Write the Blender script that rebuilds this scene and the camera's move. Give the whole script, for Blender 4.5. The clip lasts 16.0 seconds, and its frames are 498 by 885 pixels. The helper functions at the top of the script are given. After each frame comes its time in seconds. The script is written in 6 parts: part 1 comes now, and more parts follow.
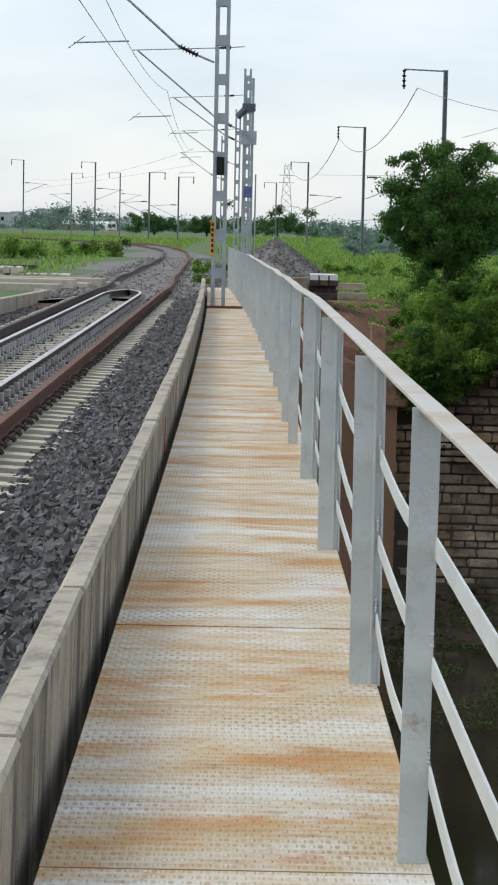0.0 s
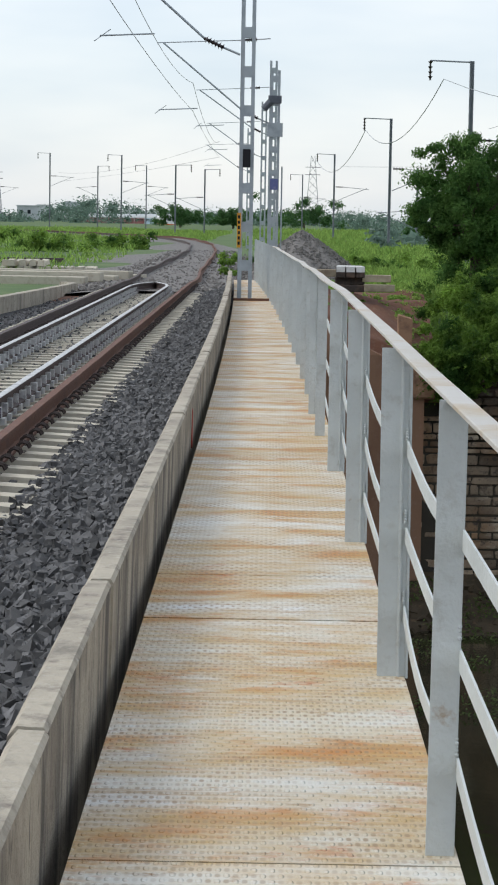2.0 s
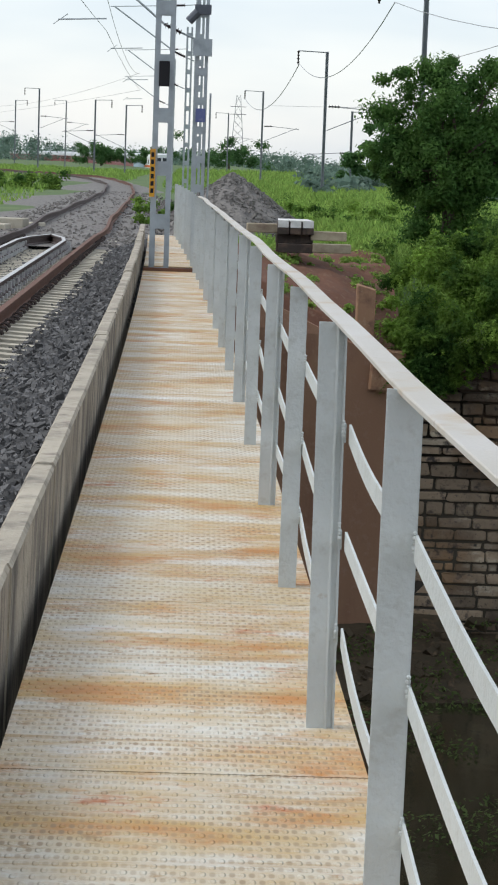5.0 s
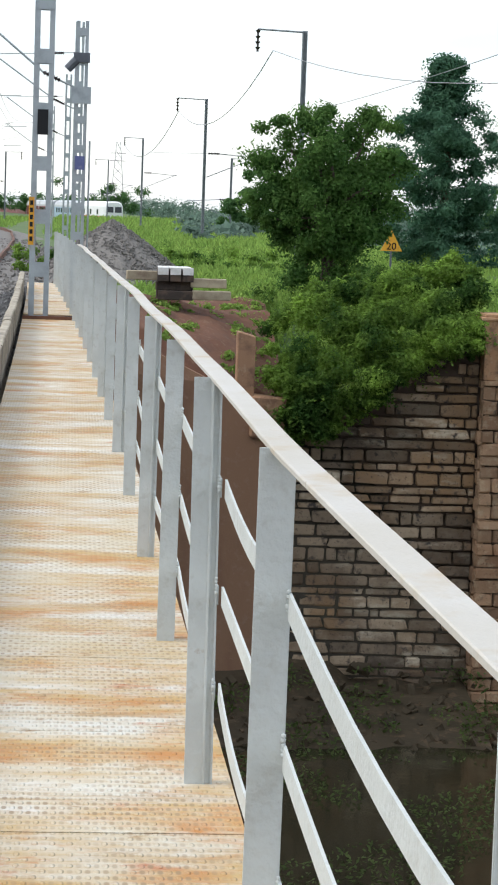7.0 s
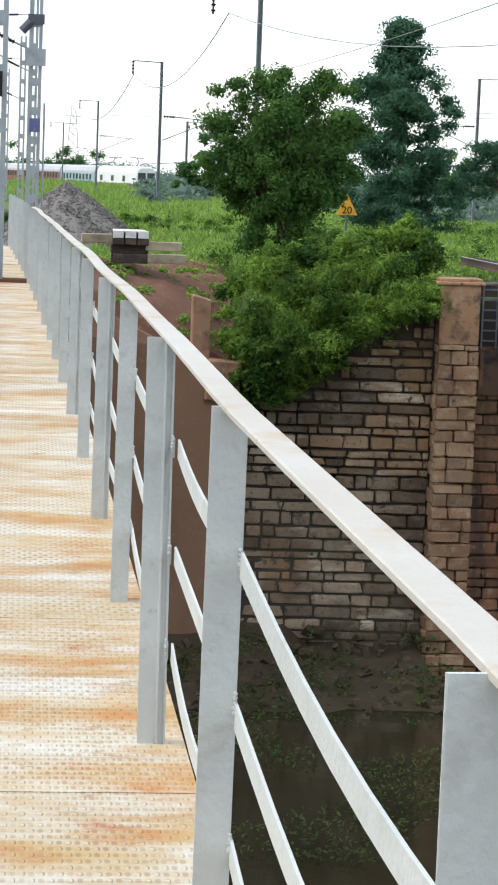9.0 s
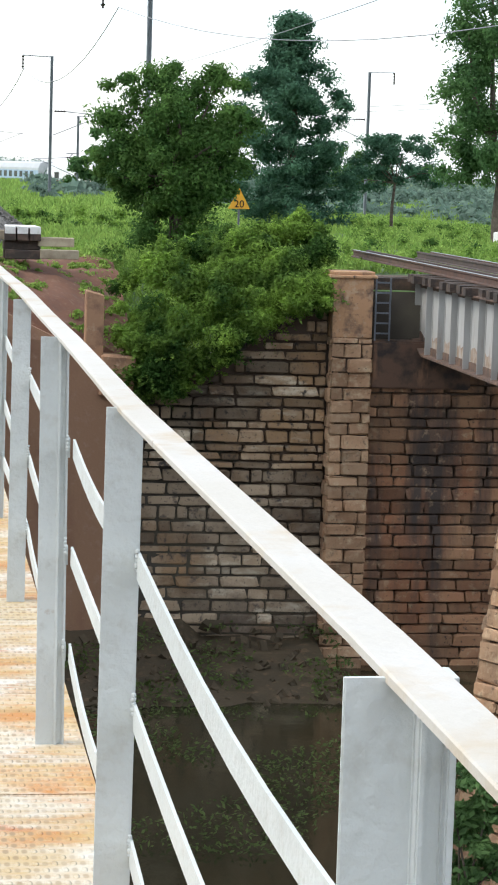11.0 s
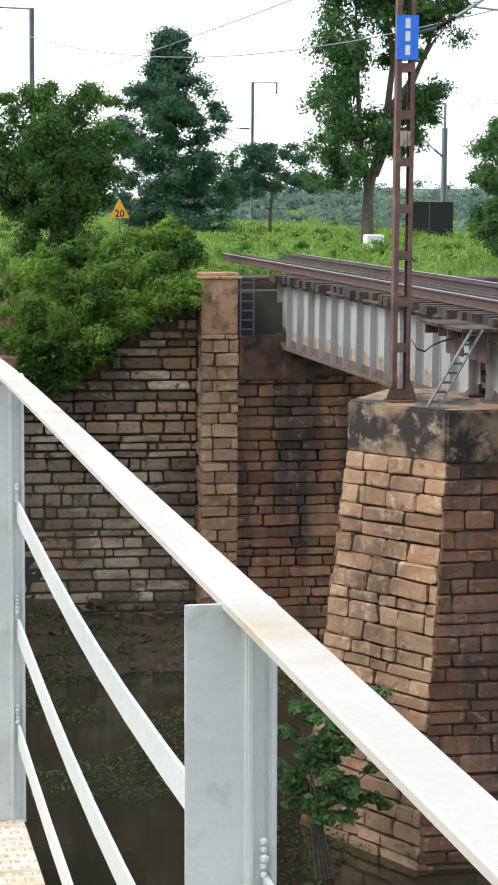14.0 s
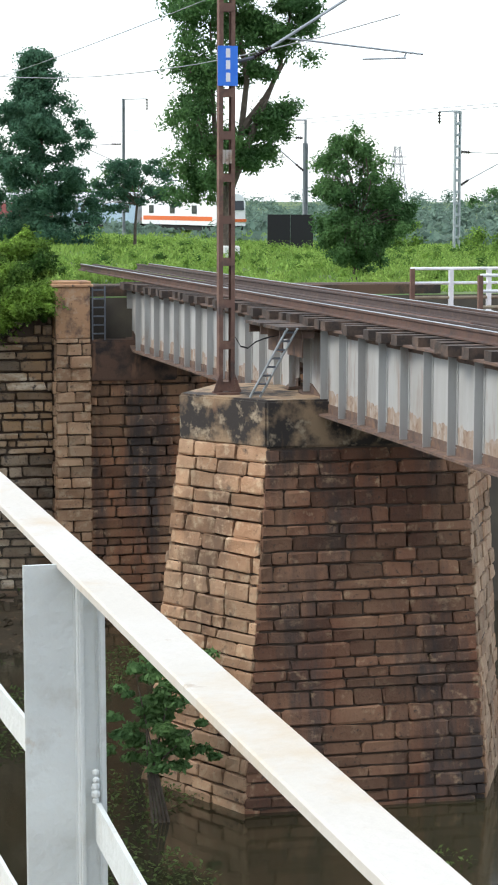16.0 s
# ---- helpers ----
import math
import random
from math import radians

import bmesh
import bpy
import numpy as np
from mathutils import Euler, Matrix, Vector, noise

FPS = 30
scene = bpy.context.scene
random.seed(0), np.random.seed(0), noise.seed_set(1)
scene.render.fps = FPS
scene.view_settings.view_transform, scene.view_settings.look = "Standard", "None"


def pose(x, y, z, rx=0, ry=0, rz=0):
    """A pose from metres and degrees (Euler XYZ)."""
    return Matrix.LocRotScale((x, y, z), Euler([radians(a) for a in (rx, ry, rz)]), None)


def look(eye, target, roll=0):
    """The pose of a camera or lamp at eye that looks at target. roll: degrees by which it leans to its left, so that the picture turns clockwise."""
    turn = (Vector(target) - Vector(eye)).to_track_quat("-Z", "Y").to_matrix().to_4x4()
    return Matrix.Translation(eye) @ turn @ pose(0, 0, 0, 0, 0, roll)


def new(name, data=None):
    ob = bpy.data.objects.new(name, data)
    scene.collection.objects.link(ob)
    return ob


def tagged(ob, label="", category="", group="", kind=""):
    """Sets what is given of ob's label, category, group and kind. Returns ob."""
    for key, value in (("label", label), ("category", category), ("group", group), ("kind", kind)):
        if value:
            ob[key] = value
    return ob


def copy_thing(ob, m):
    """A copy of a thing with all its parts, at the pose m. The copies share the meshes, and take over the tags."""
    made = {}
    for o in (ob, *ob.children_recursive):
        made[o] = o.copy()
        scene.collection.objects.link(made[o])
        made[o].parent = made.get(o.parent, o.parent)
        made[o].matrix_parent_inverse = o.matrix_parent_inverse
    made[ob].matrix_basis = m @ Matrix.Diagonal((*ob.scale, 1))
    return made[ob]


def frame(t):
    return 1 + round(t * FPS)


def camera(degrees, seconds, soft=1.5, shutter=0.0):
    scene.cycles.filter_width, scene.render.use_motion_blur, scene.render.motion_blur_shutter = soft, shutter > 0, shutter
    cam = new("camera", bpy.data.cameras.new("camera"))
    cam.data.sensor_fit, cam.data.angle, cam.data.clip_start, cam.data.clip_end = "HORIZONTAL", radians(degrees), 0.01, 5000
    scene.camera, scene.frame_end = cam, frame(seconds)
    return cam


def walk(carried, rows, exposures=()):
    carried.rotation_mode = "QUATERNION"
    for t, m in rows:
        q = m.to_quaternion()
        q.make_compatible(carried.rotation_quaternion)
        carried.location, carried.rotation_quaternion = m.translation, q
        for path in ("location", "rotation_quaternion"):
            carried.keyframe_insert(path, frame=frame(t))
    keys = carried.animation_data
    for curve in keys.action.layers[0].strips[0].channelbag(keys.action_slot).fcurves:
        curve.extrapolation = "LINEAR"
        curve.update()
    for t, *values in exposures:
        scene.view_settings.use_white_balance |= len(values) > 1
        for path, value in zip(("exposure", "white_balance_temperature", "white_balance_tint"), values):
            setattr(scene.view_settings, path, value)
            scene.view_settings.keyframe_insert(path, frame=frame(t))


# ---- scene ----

# Camera: a hand-held pan from a bridge walkway
cam = camera(13.0, 16.0, soft=2.0)
PATH = [
    (0.0, look((-0.003, -10.801, 1.440), (0.152, 19.054, -1.500), 1.21)),
    (0.5, look((-0.002, -10.800, 1.440), (0.258, 19.045, -1.596), 1.25)),
    (1.0, look((-0.003, -10.802, 1.440), (0.136, 19.050, -1.535), 1.33)),
    (1.5, look((-0.003, -10.800, 1.441), (-0.128, 19.050, -1.550), 1.12)),
    (2.0, look((-0.003, -10.800, 1.441), (-0.217, 19.044, -1.611), 0.97)),
    (2.5, look((-0.003, -10.801, 1.441), (-0.064, 19.050, -1.550), 0.90)),
    (2.7, look((-0.003, -10.000, 1.441), (-0.064, 19.850, -1.550), 0.90)),
    (3.0, look((-0.027, -6.079, 1.457), (-0.103, 23.740, -1.836), 1.80)),
    (3.2, look((-0.039, -3.024, 1.464), (-0.020, 26.769, -2.056), 2.29)),
    (3.7, look((-0.017, -0.100, 1.447), (0.330, 29.690, -2.300), 1.95)),
    (5.3, look((-0.017, 0.000, 1.433), (1.099, 29.734, -2.393), 1.96)),
    (5.5, look((-0.013, 0.000, 1.435), (1.347, 29.757, -2.120), 1.78)),
    (6.0, look((-0.005, 0.000, 1.446), (2.559, 29.722, -1.720), 1.95)),
    (6.5, look((-0.000, 0.000, 1.458), (2.799, 29.732, -1.398), 2.21)),
    (7.0, look((-0.002, 0.000, 1.458), (2.497, 29.729, -1.693), 2.02)),
    (7.5, look((-0.003, 0.000, 1.454), (2.476, 29.720, -1.803), 2.01)),
    (8.0, look((-0.002, 0.000, 1.453), (2.619, 29.709, -1.788), 2.06)),
    (8.5, look((-0.003, 0.000, 1.450), (2.697, 29.679, -1.996), 2.17)),
    (8.7, look((0.005, 0.000, 1.447), (2.874, 29.648, -2.129), 2.22)),
    (10.8, look((0.001, 0.000, 1.460), (4.290, 29.462, -2.224), 1.84)),
    (11.0, look((0.004, 0.000, 1.459), (4.551, 29.428, -2.191), 1.84)),
    (11.5, look((0.007, 0.000, 1.459), (5.134, 29.336, -2.163), 2.08)),
    (12.0, look((0.007, 0.000, 1.459), (5.499, 29.268, -2.175), 2.26)),
    (12.5, look((0.009, 0.000, 1.458), (5.876, 29.200, -2.136), 2.20)),
    (13.0, look((0.014, 0.000, 1.454), (6.092, 29.119, -2.437), 1.91)),
    (13.5, look((0.002, -0.150, 1.460), (6.218, 28.929, -2.512), 0.76)),
    (14.0, look((-0.016, -3.250, 1.481), (5.845, 25.962, -2.022), 0.50)),
    (14.5, look((-0.018, -6.500, 1.480), (5.848, 22.739, -1.782), 0.26)),
    (15.0, look((-0.018, -6.500, 1.479), (6.352, 22.637, -1.755), 0.45)),
    (15.5, look((-0.018, -6.500, 1.480), (6.837, 22.518, -1.835), 0.32)),
    (16.0, look((-0.018, -6.500, 1.480), (7.399, 22.380, -1.825), 0.15)),
]
walk(cam, PATH, exposures=[(0.0, 0.0, 6500, 10), (2.8, 0.0, 6500, 10), (5.3, 0.08, 6580, 10), (5.7, 0.16, 6600, 10), (6.3, 0.42, 6640, 10), (7.2, 0.42, 6640, 10), (11.0, 0.74, 6600, 10), (13.0, 0.76, 6600, 10), (14.5, 0.8, 6600, 10), (16.0, 0.8, 6600, 10)])

# World: bright overcast sky, weak wide sun
world = bpy.data.worlds.new("world")
scene.world = world
world.use_nodes = True
wn, wl = world.node_tree.nodes, world.node_tree.links
wn.clear()
sky = wn.new("ShaderNodeTexSky")
sky.sky_type = "NISHITA"
sky.sun_disc = False
sky.sun_elevation, sky.sun_rotation = radians(45), radians(275)
cloud_co = wn.new("ShaderNodeTexCoord")
cloud_map = wn.new("ShaderNodeMapping")
cloud_map.inputs["Scale"].default_value = (1.0, 1.0, 4.0)
cloud_noise = wn.new("ShaderNodeTexNoise")
cloud_noise.inputs["Scale"].default_value = 5.0
cloud_noise.inputs["Detail"].default_value = 4.0
cloud_ramp = wn.new("ShaderNodeValToRGB")
cloud_ramp.color_ramp.elements[0].position, cloud_ramp.color_ramp.elements[1].position = 0.35, 0.65
cloud_ramp.color_ramp.elements[0].color = (0.70, 0.79, 0.90, 1)
cloud_ramp.color_ramp.elements[1].color = (0.93, 0.96, 1.0, 1)
sky_bg, cloud_bg, sky_add = wn.new("ShaderNodeBackground"), wn.new("ShaderNodeBackground"), wn.new("ShaderNodeAddShader")
sky_bg.inputs["Strength"].default_value = 0.05
cloud_bg.inputs["Strength"].default_value = 0.76
world_out = wn.new("ShaderNodeOutputWorld")
wl.new(sky.outputs["Color"], sky_bg.inputs["Color"])
wl.new(cloud_co.outputs["Generated"], cloud_map.inputs["Vector"])
wl.new(cloud_map.outputs["Vector"], cloud_noise.inputs["Vector"])
wl.new(cloud_noise.outputs["Fac"], cloud_ramp.inputs["Fac"])
wl.new(cloud_ramp.outputs["Color"], cloud_bg.inputs["Color"])
wl.new(sky_bg.outputs["Background"], sky_add.inputs[0])
wl.new(cloud_bg.outputs["Background"], sky_add.inputs[1])
wl.new(sky_add.outputs["Shader"], world_out.inputs["Surface"])
sun = new("sun", bpy.data.lights.new("sun", "SUN"))
sun.data.energy, sun.data.angle, sun.data.color = 1.4, radians(22), (1.0, 0.97, 0.92)
sun.matrix_world = look((-55, 5, 55), (0, 0, 0))


# Materials
def material(name, base, rough=0.8, metal=0.0, spots=(), bump=0.0, bump_scale=40.0, rand=0.0, obj_rand=False, ragged=0.62):
    """A Principled material. base: colour; spots: (colour, noise scale, low, high[, stretch]) layers mixed in by noise; rand: value spread per piece."""
    m = bpy.data.materials.new(name)
    m.use_nodes = True
    n, l = m.node_tree.nodes, m.node_tree.links
    p = n["Principled BSDF"]
    p.inputs["Roughness"].default_value, p.inputs["Metallic"].default_value = rough, metal
    co = n.new("ShaderNodeTexCoord")
    geo = n.new("ShaderNodeNewGeometry")
    last = None
    for i, spot in enumerate(spots):
        colour, scale, low, high = spot[:4]
        mapping = n.new("ShaderNodeMapping")
        mapping.inputs["Scale"].default_value = spot[4] if len(spot) > 4 else (1, 1, 1)
        l.new(geo.outputs["Position"], mapping.inputs["Vector"])
        noise_node = n.new("ShaderNodeTexNoise")
        noise_node.inputs["Scale"].default_value, noise_node.inputs["Detail"].default_value = scale, 8.0
        noise_node.inputs["Roughness"].default_value = ragged
        l.new(mapping.outputs["Vector"], noise_node.inputs["Vector"])
        ramp = n.new("ShaderNodeMapRange")
        ramp.inputs["From Min"].default_value, ramp.inputs["From Max"].default_value = low, high
        l.new(noise_node.outputs["Fac"], ramp.inputs["Value"])
        mix = n.new("ShaderNodeMix")
        mix.data_type = "RGBA"
        l.new(ramp.outputs["Result"], mix.inputs["Factor"])
        if last is None:
            mix.inputs["A"].default_value = (*base, 1)
        else:
            l.new(last, mix.inputs["A"])
        mix.inputs["B"].default_value = (*colour, 1)
        for socket in mix.inputs:
            if socket.type == "RGBA" and socket.name == "A":
                if last is None:
                    socket.default_value = (*base, 1)
                else:
                    l.new(last, socket)
            if socket.type == "RGBA" and socket.name == "B":
                socket.default_value = (*colour, 1)
        last = [o for o in mix.outputs if o.type == "RGBA"][0]
    if rand:
        hsv = n.new("ShaderNodeHueSaturation")
        value = n.new("ShaderNodeMapRange")
        value.inputs["To Min"].default_value, value.inputs["To Max"].default_value = 1 - rand, 1 + rand
        if obj_rand:
            info = n.new("ShaderNodeObjectInfo")
            l.new(info.outputs["Random"], value.inputs["Value"])
        else:
            l.new(geo.outputs["Random Per Island"], value.inputs["Value"])
        l.new(value.outputs["Result"], hsv.inputs["Value"])
        if last is None:
            hsv.inputs["Color"].default_value = (*base, 1)
        else:
            l.new(last, hsv.inputs["Color"])
        last = hsv.outputs["Color"]
    if last is None:
        p.inputs["Base Color"].default_value = (*base, 1)
    else:
        l.new(last, p.inputs["Base Color"])
    if bump:
        bn = n.new("ShaderNodeTexNoise")
        bn.inputs["Scale"].default_value, bn.inputs["Detail"].default_value = bump_scale, 5.0
        l.new(geo.outputs["Position"], bn.inputs["Vector"])
        b = n.new("ShaderNodeBump")
        b.inputs["Strength"].default_value, b.inputs["Distance"].default_value = bump, 0.01
        l.new(bn.outputs["Fac"], b.inputs["Height"])
        l.new(b.outputs["Normal"], p.inputs["Normal"])
    return m


M_PAINT = material("painted_steel", (0.53, 0.56, 0.545), 0.5, 0, [((0.62, 0.65, 0.635), 3.0, 0.4, 0.7), ((0.47, 0.48, 0.45), 22.0, 0.56, 0.74), ((0.36, 0.25, 0.15), 7.0, 0.68, 0.76)], 0.4, 60)
M_RAILTOP = material("cream_painted_steel", (0.50, 0.47, 0.41), 0.55, 0, [((0.545, 0.525, 0.485), 2.5, 0.4, 0.65), ((0.45, 0.34, 0.20), 3.0, 0.535, 0.70), ((0.30, 0.22, 0.14), 18.0, 0.66, 0.76)], 0.2, 70)
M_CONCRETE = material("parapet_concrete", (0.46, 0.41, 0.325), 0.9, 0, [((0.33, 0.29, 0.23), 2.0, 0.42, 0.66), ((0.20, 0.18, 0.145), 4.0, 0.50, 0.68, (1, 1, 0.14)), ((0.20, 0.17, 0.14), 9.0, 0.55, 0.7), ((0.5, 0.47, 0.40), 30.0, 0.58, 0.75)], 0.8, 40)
# Kerb sides: dirt streaks, and the sides' shade put into a darker base.
M_KERBSHADE = material("streaked_shaded_concrete", (0.38, 0.33, 0.26), 0.92, 0, [((0.22, 0.19, 0.15), 2.5, 0.42, 0.62), ((0.11, 0.095, 0.08), 5.0, 0.46, 0.62, (1, 1, 0.16)), ((0.40, 0.36, 0.28), 7.0, 0.57, 0.72, (1, 1, 0.14)), ((0.09, 0.08, 0.065), 16.0, 0.56, 0.68, (1, 1, 0.3))], 0.9, 45)
M_SLEEPER = material("concrete_sleeper", (0.50, 0.46, 0.37), 0.9, 0, [((0.36, 0.31, 0.24), 6.0, 0.5, 0.75)], 0.3, 60, 0.12, True)
M_BALLAST = material("ballast_stone", (0.10, 0.099, 0.099), 0.85, 0, [((0.17, 0.17, 0.175), 8.0, 0.55, 0.8)], 0.4, 60, 0.6)
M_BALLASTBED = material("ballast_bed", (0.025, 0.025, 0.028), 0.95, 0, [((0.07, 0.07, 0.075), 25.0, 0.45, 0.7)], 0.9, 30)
M_FARBALLAST = material("dusty_ballast", (0.16, 0.15, 0.14), 0.95, 0, [((0.24, 0.22, 0.2), 5.0, 0.4, 0.7), ((0.09, 0.09, 0.09), 12.0, 0.5, 0.7)], 0.8, 15)
M_RUSTRAIL = material("rusty_rail", (0.155, 0.072, 0.045), 0.8, 0, [((0.11, 0.055, 0.04), 4.0, 0.45, 0.7), ((0.23, 0.115, 0.07), 15.0, 0.6, 0.75)], 0.3, 60)
M_DARKRAIL = material("dark_rail", (0.07, 0.05, 0.045), 0.7, 0, [((0.12, 0.08, 0.06), 6.0, 0.5, 0.7)], 0.3, 60)
M_GUARD = material("grey_guard_rail", (0.56, 0.56, 0.55), 0.6, 0.0, [((0.22, 0.22, 0.24), 10.0, 0.5, 0.7)], 0.2, 60)
M_CLIP = material("iron_clip", (0.05, 0.035, 0.03), 0.7)
M_GALV = material("galvanised_steel", (0.40, 0.44, 0.46), 0.5, 0.3, [((0.30, 0.33, 0.35), 4.0, 0.45, 0.7)])
M_DARKSTEEL = material("dark_steel", (0.10, 0.11, 0.13), 0.6, 0.2, [((0.16, 0.17, 0.19), 6.0, 0.5, 0.7)])
M_MAST = material("weathered_hazed_mast_steel", (0.20, 0.22, 0.245), 0.6, 0.1, [((0.27, 0.29, 0.31), 2.0, 0.4, 0.7)])
M_BROWNSTEEL = material("brown_mast_steel", (0.14, 0.075, 0.055), 0.75, 0, [((0.22, 0.13, 0.09), 5.0, 0.5, 0.7), ((0.07, 0.05, 0.045), 3.0, 0.55, 0.7)], 0.2, 60)
M_GIRDER = material("girder_paint", (0.43, 0.435, 0.42), 0.6, 0, [((0.31, 0.30, 0.275), 1.5, 0.4, 0.7, (1, 1, 0.2)), ((0.22, 0.14, 0.09), 2.2, 0.56, 0.76, (1, 1, 0.25))], 0.1, 60)
M_RUSTSTAIN = material("rust_stain", (0.30, 0.22, 0.16), 0.8, 0, [((0.42, 0.38, 0.33), 5.0, 0.45, 0.6, (1, 1, 0.3)), ((0.20, 0.12, 0.07), 8.0, 0.5, 0.7)])
M_GIRDERRUST = material("girder_rust", (0.13, 0.085, 0.065), 0.85, 0, [((0.22, 0.13, 0.08), 6.0, 0.5, 0.7), ((0.05, 0.04, 0.035), 4.0, 0.5, 0.7)], 0.4, 60)
STONE_SPOTS = [((0.30, 0.17, 0.095), 0.8, 0.42, 0.62), ((0.13, 0.088, 0.06), 0.6, 0.52, 0.68, (1, 1, 0.3)), ((0.50, 0.38, 0.25), 6.0, 0.52, 0.72), ((0.09, 0.062, 0.045), 5.0, 0.60, 0.72), ((0.12, 0.08, 0.055), 16.0, 0.60, 0.72)]
M_STONE = material("sandstone", (0.42, 0.268, 0.162), 0.9, 0, STONE_SPOTS, 1.6, 14, 0.30, True)
# Abutment face: real stains, plus shade below the girder put into the colour.
M_ABUT = material("stained_shaded_sandstone", (0.30, 0.165, 0.09), 0.9, 0, [((0.24, 0.105, 0.053), 0.9, 0.42, 0.60, (1, 1, 0.5)), ((0.06, 0.044, 0.037), 1.1, 0.50, 0.63, (1, 1, 0.12)), ((0.36, 0.25, 0.155), 6.0, 0.57, 0.72), ((0.07, 0.048, 0.036), 14.0, 0.58, 0.70)], 1.6, 14, 0.42, True)
# South pier face: real stains, with its shade put into the darker base.
M_PIERSHADE = material("shaded_pier_sandstone", (0.205, 0.11, 0.064), 0.9, 0, [((0.15, 0.066, 0.037), 0.9, 0.42, 0.60, (1, 1, 0.5)), ((0.06, 0.044, 0.037), 1.1, 0.475, 0.61, (1, 1, 0.12)), ((0.32, 0.215, 0.13), 6.0, 0.57, 0.72), ((0.07, 0.048, 0.036), 14.0, 0.58, 0.70)], 1.6, 14, 0.42, True)
M_WINGSTONE = material("weathered_masonry", (0.315, 0.24, 0.165), 0.9, 0, [((0.08, 0.065, 0.055), 1.0, 0.45, 0.62), ((0.30, 0.185, 0.095), 0.5, 0.48, 0.66), ((0.48, 0.42, 0.32), 2.2, 0.56, 0.68, (0.4, 0.4, 1)), ((0.05, 0.042, 0.038), 5.0, 0.57, 0.68), ((0.07, 0.055, 0.045), 18.0, 0.58, 0.70)], 1.6, 14, 0.5, True)
M_MORTAR = material("dark_mortar", (0.095, 0.068, 0.05), 0.95, 0, [((0.09, 0.065, 0.05), 6.0, 0.5, 0.7)], 0.6, 30)
# Dark brown cement with near-black patches and redder upright streaks.
M_DARKBLOCK = material("dark_patched_cement", (0.13, 0.075, 0.05), 0.9, 0, [((0.035, 0.028, 0.025), 1.5, 0.46, 0.60), ((0.22, 0.12, 0.07), 3.0, 0.58, 0.70, (1, 1, 0.3))], 0.6, 20)
M_OLDRAIL = material("weathered_rail", (0.105, 0.058, 0.042), 0.75, 0, [((0.06, 0.04, 0.034), 4.0, 0.45, 0.7), ((0.17, 0.09, 0.055), 15.0, 0.6, 0.75)], 0.3, 60)
M_PILLAR = material("orange_brown_concrete", (0.36, 0.205, 0.12), 0.9, 0, [((0.20, 0.11, 0.07), 2.5, 0.48, 0.64), ((0.46, 0.31, 0.20), 8.0, 0.56, 0.72)], 0.5, 25)
M_BEDBLOCK = material("stained_bed_block", (0.31, 0.215, 0.13), 0.9, 0, [((0.04, 0.034, 0.03), 1.3, 0.43, 0.55), ((0.40, 0.32, 0.22), 4.0, 0.56, 0.68), ((0.26, 0.14, 0.08), 2.0, 0.6, 0.75, (1, 1, 0.3))], 0.6, 20)
M_PILASTER = material("pilaster_plaster", (0.46, 0.265, 0.145), 0.9, 0, [((0.16, 0.10, 0.07), 2.4, 0.48, 0.62), ((0.50, 0.37, 0.25), 6.0, 0.56, 0.72), ((0.10, 0.07, 0.055), 9.0, 0.60, 0.70)], 0.7, 20)
M_BROWNCONC = material("brown_concrete", (0.29, 0.165, 0.10), 0.9, 0, [((0.21, 0.11, 0.07), 1.2, 0.45, 0.65, (1, 1, 0.4)), ((0.32, 0.2, 0.14), 8.0, 0.55, 0.75)], 0.4, 25)
M_MUD = material("wet_mud", (0.072, 0.052, 0.028), 0.8, 0, [((0.045, 0.034, 0.018), 2.0, 0.4, 0.65), ((0.16, 0.105, 0.06), 5.0, 0.55, 0.75)], 0.9, 12)
M_EARTH = material("red_earth", (0.175, 0.08, 0.048), 0.95, 0, [((0.13, 0.065, 0.045), 3.0, 0.4, 0.7), ((0.24, 0.15, 0.10), 9.0, 0.55, 0.75)], 0.9, 14)
M_GRASSGROUND = material("grassy_ground", (0.075, 0.13, 0.038), 0.95, 0, [((0.115, 0.165, 0.055), 0.35, 0.4, 0.65), ((0.06, 0.12, 0.03), 1.5, 0.5, 0.7)], 0.9, 6)
M_BED = material("river_mud", (0.03, 0.025, 0.018), 0.9, 0, [((0.05, 0.045, 0.03), 1.0, 0.4, 0.7)])
M_TIMBER = material("old_timber", (0.36, 0.31, 0.22), 0.9, 0, [((0.22, 0.17, 0.12), 4.0, 0.45, 0.7)], 0.5, 40, 0.2, True)
M_BLACKTIMBER = material("tarred_timber", (0.045, 0.034, 0.028), 0.85, 0, [((0.13, 0.085, 0.06), 4.0, 0.46, 0.68)], 0.5, 40)
M_BARK = material("bark", (0.09, 0.07, 0.055), 0.95, 0, [((0.16, 0.13, 0.10), 7.0, 0.45, 0.7)], 0.9, 30)
M_WHITEWASH = material("whitewash", (0.72, 0.72, 0.70), 0.9, 0, [((0.55, 0.54, 0.50), 5.0, 0.5, 0.7)])
M_BLACK = material("black_paint", (0.012, 0.012, 0.014), 0.85)
M_YELLOW = material("yellow_board", (0.75, 0.36, 0.02), 0.55, 0, [((0.62, 0.28, 0.03), 8.0, 0.5, 0.7)])
M_BLUE = material("blue_board", (0.015, 0.16, 0.72), 0.4, 0, [((0.03, 0.2, 0.75), 3.0, 0.4, 0.7)])
M_FADEDBLUE = material("faded_blue_board", (0.12, 0.14, 0.32), 0.6, 0, [((0.25, 0.26, 0.36), 9.0, 0.5, 0.7)])
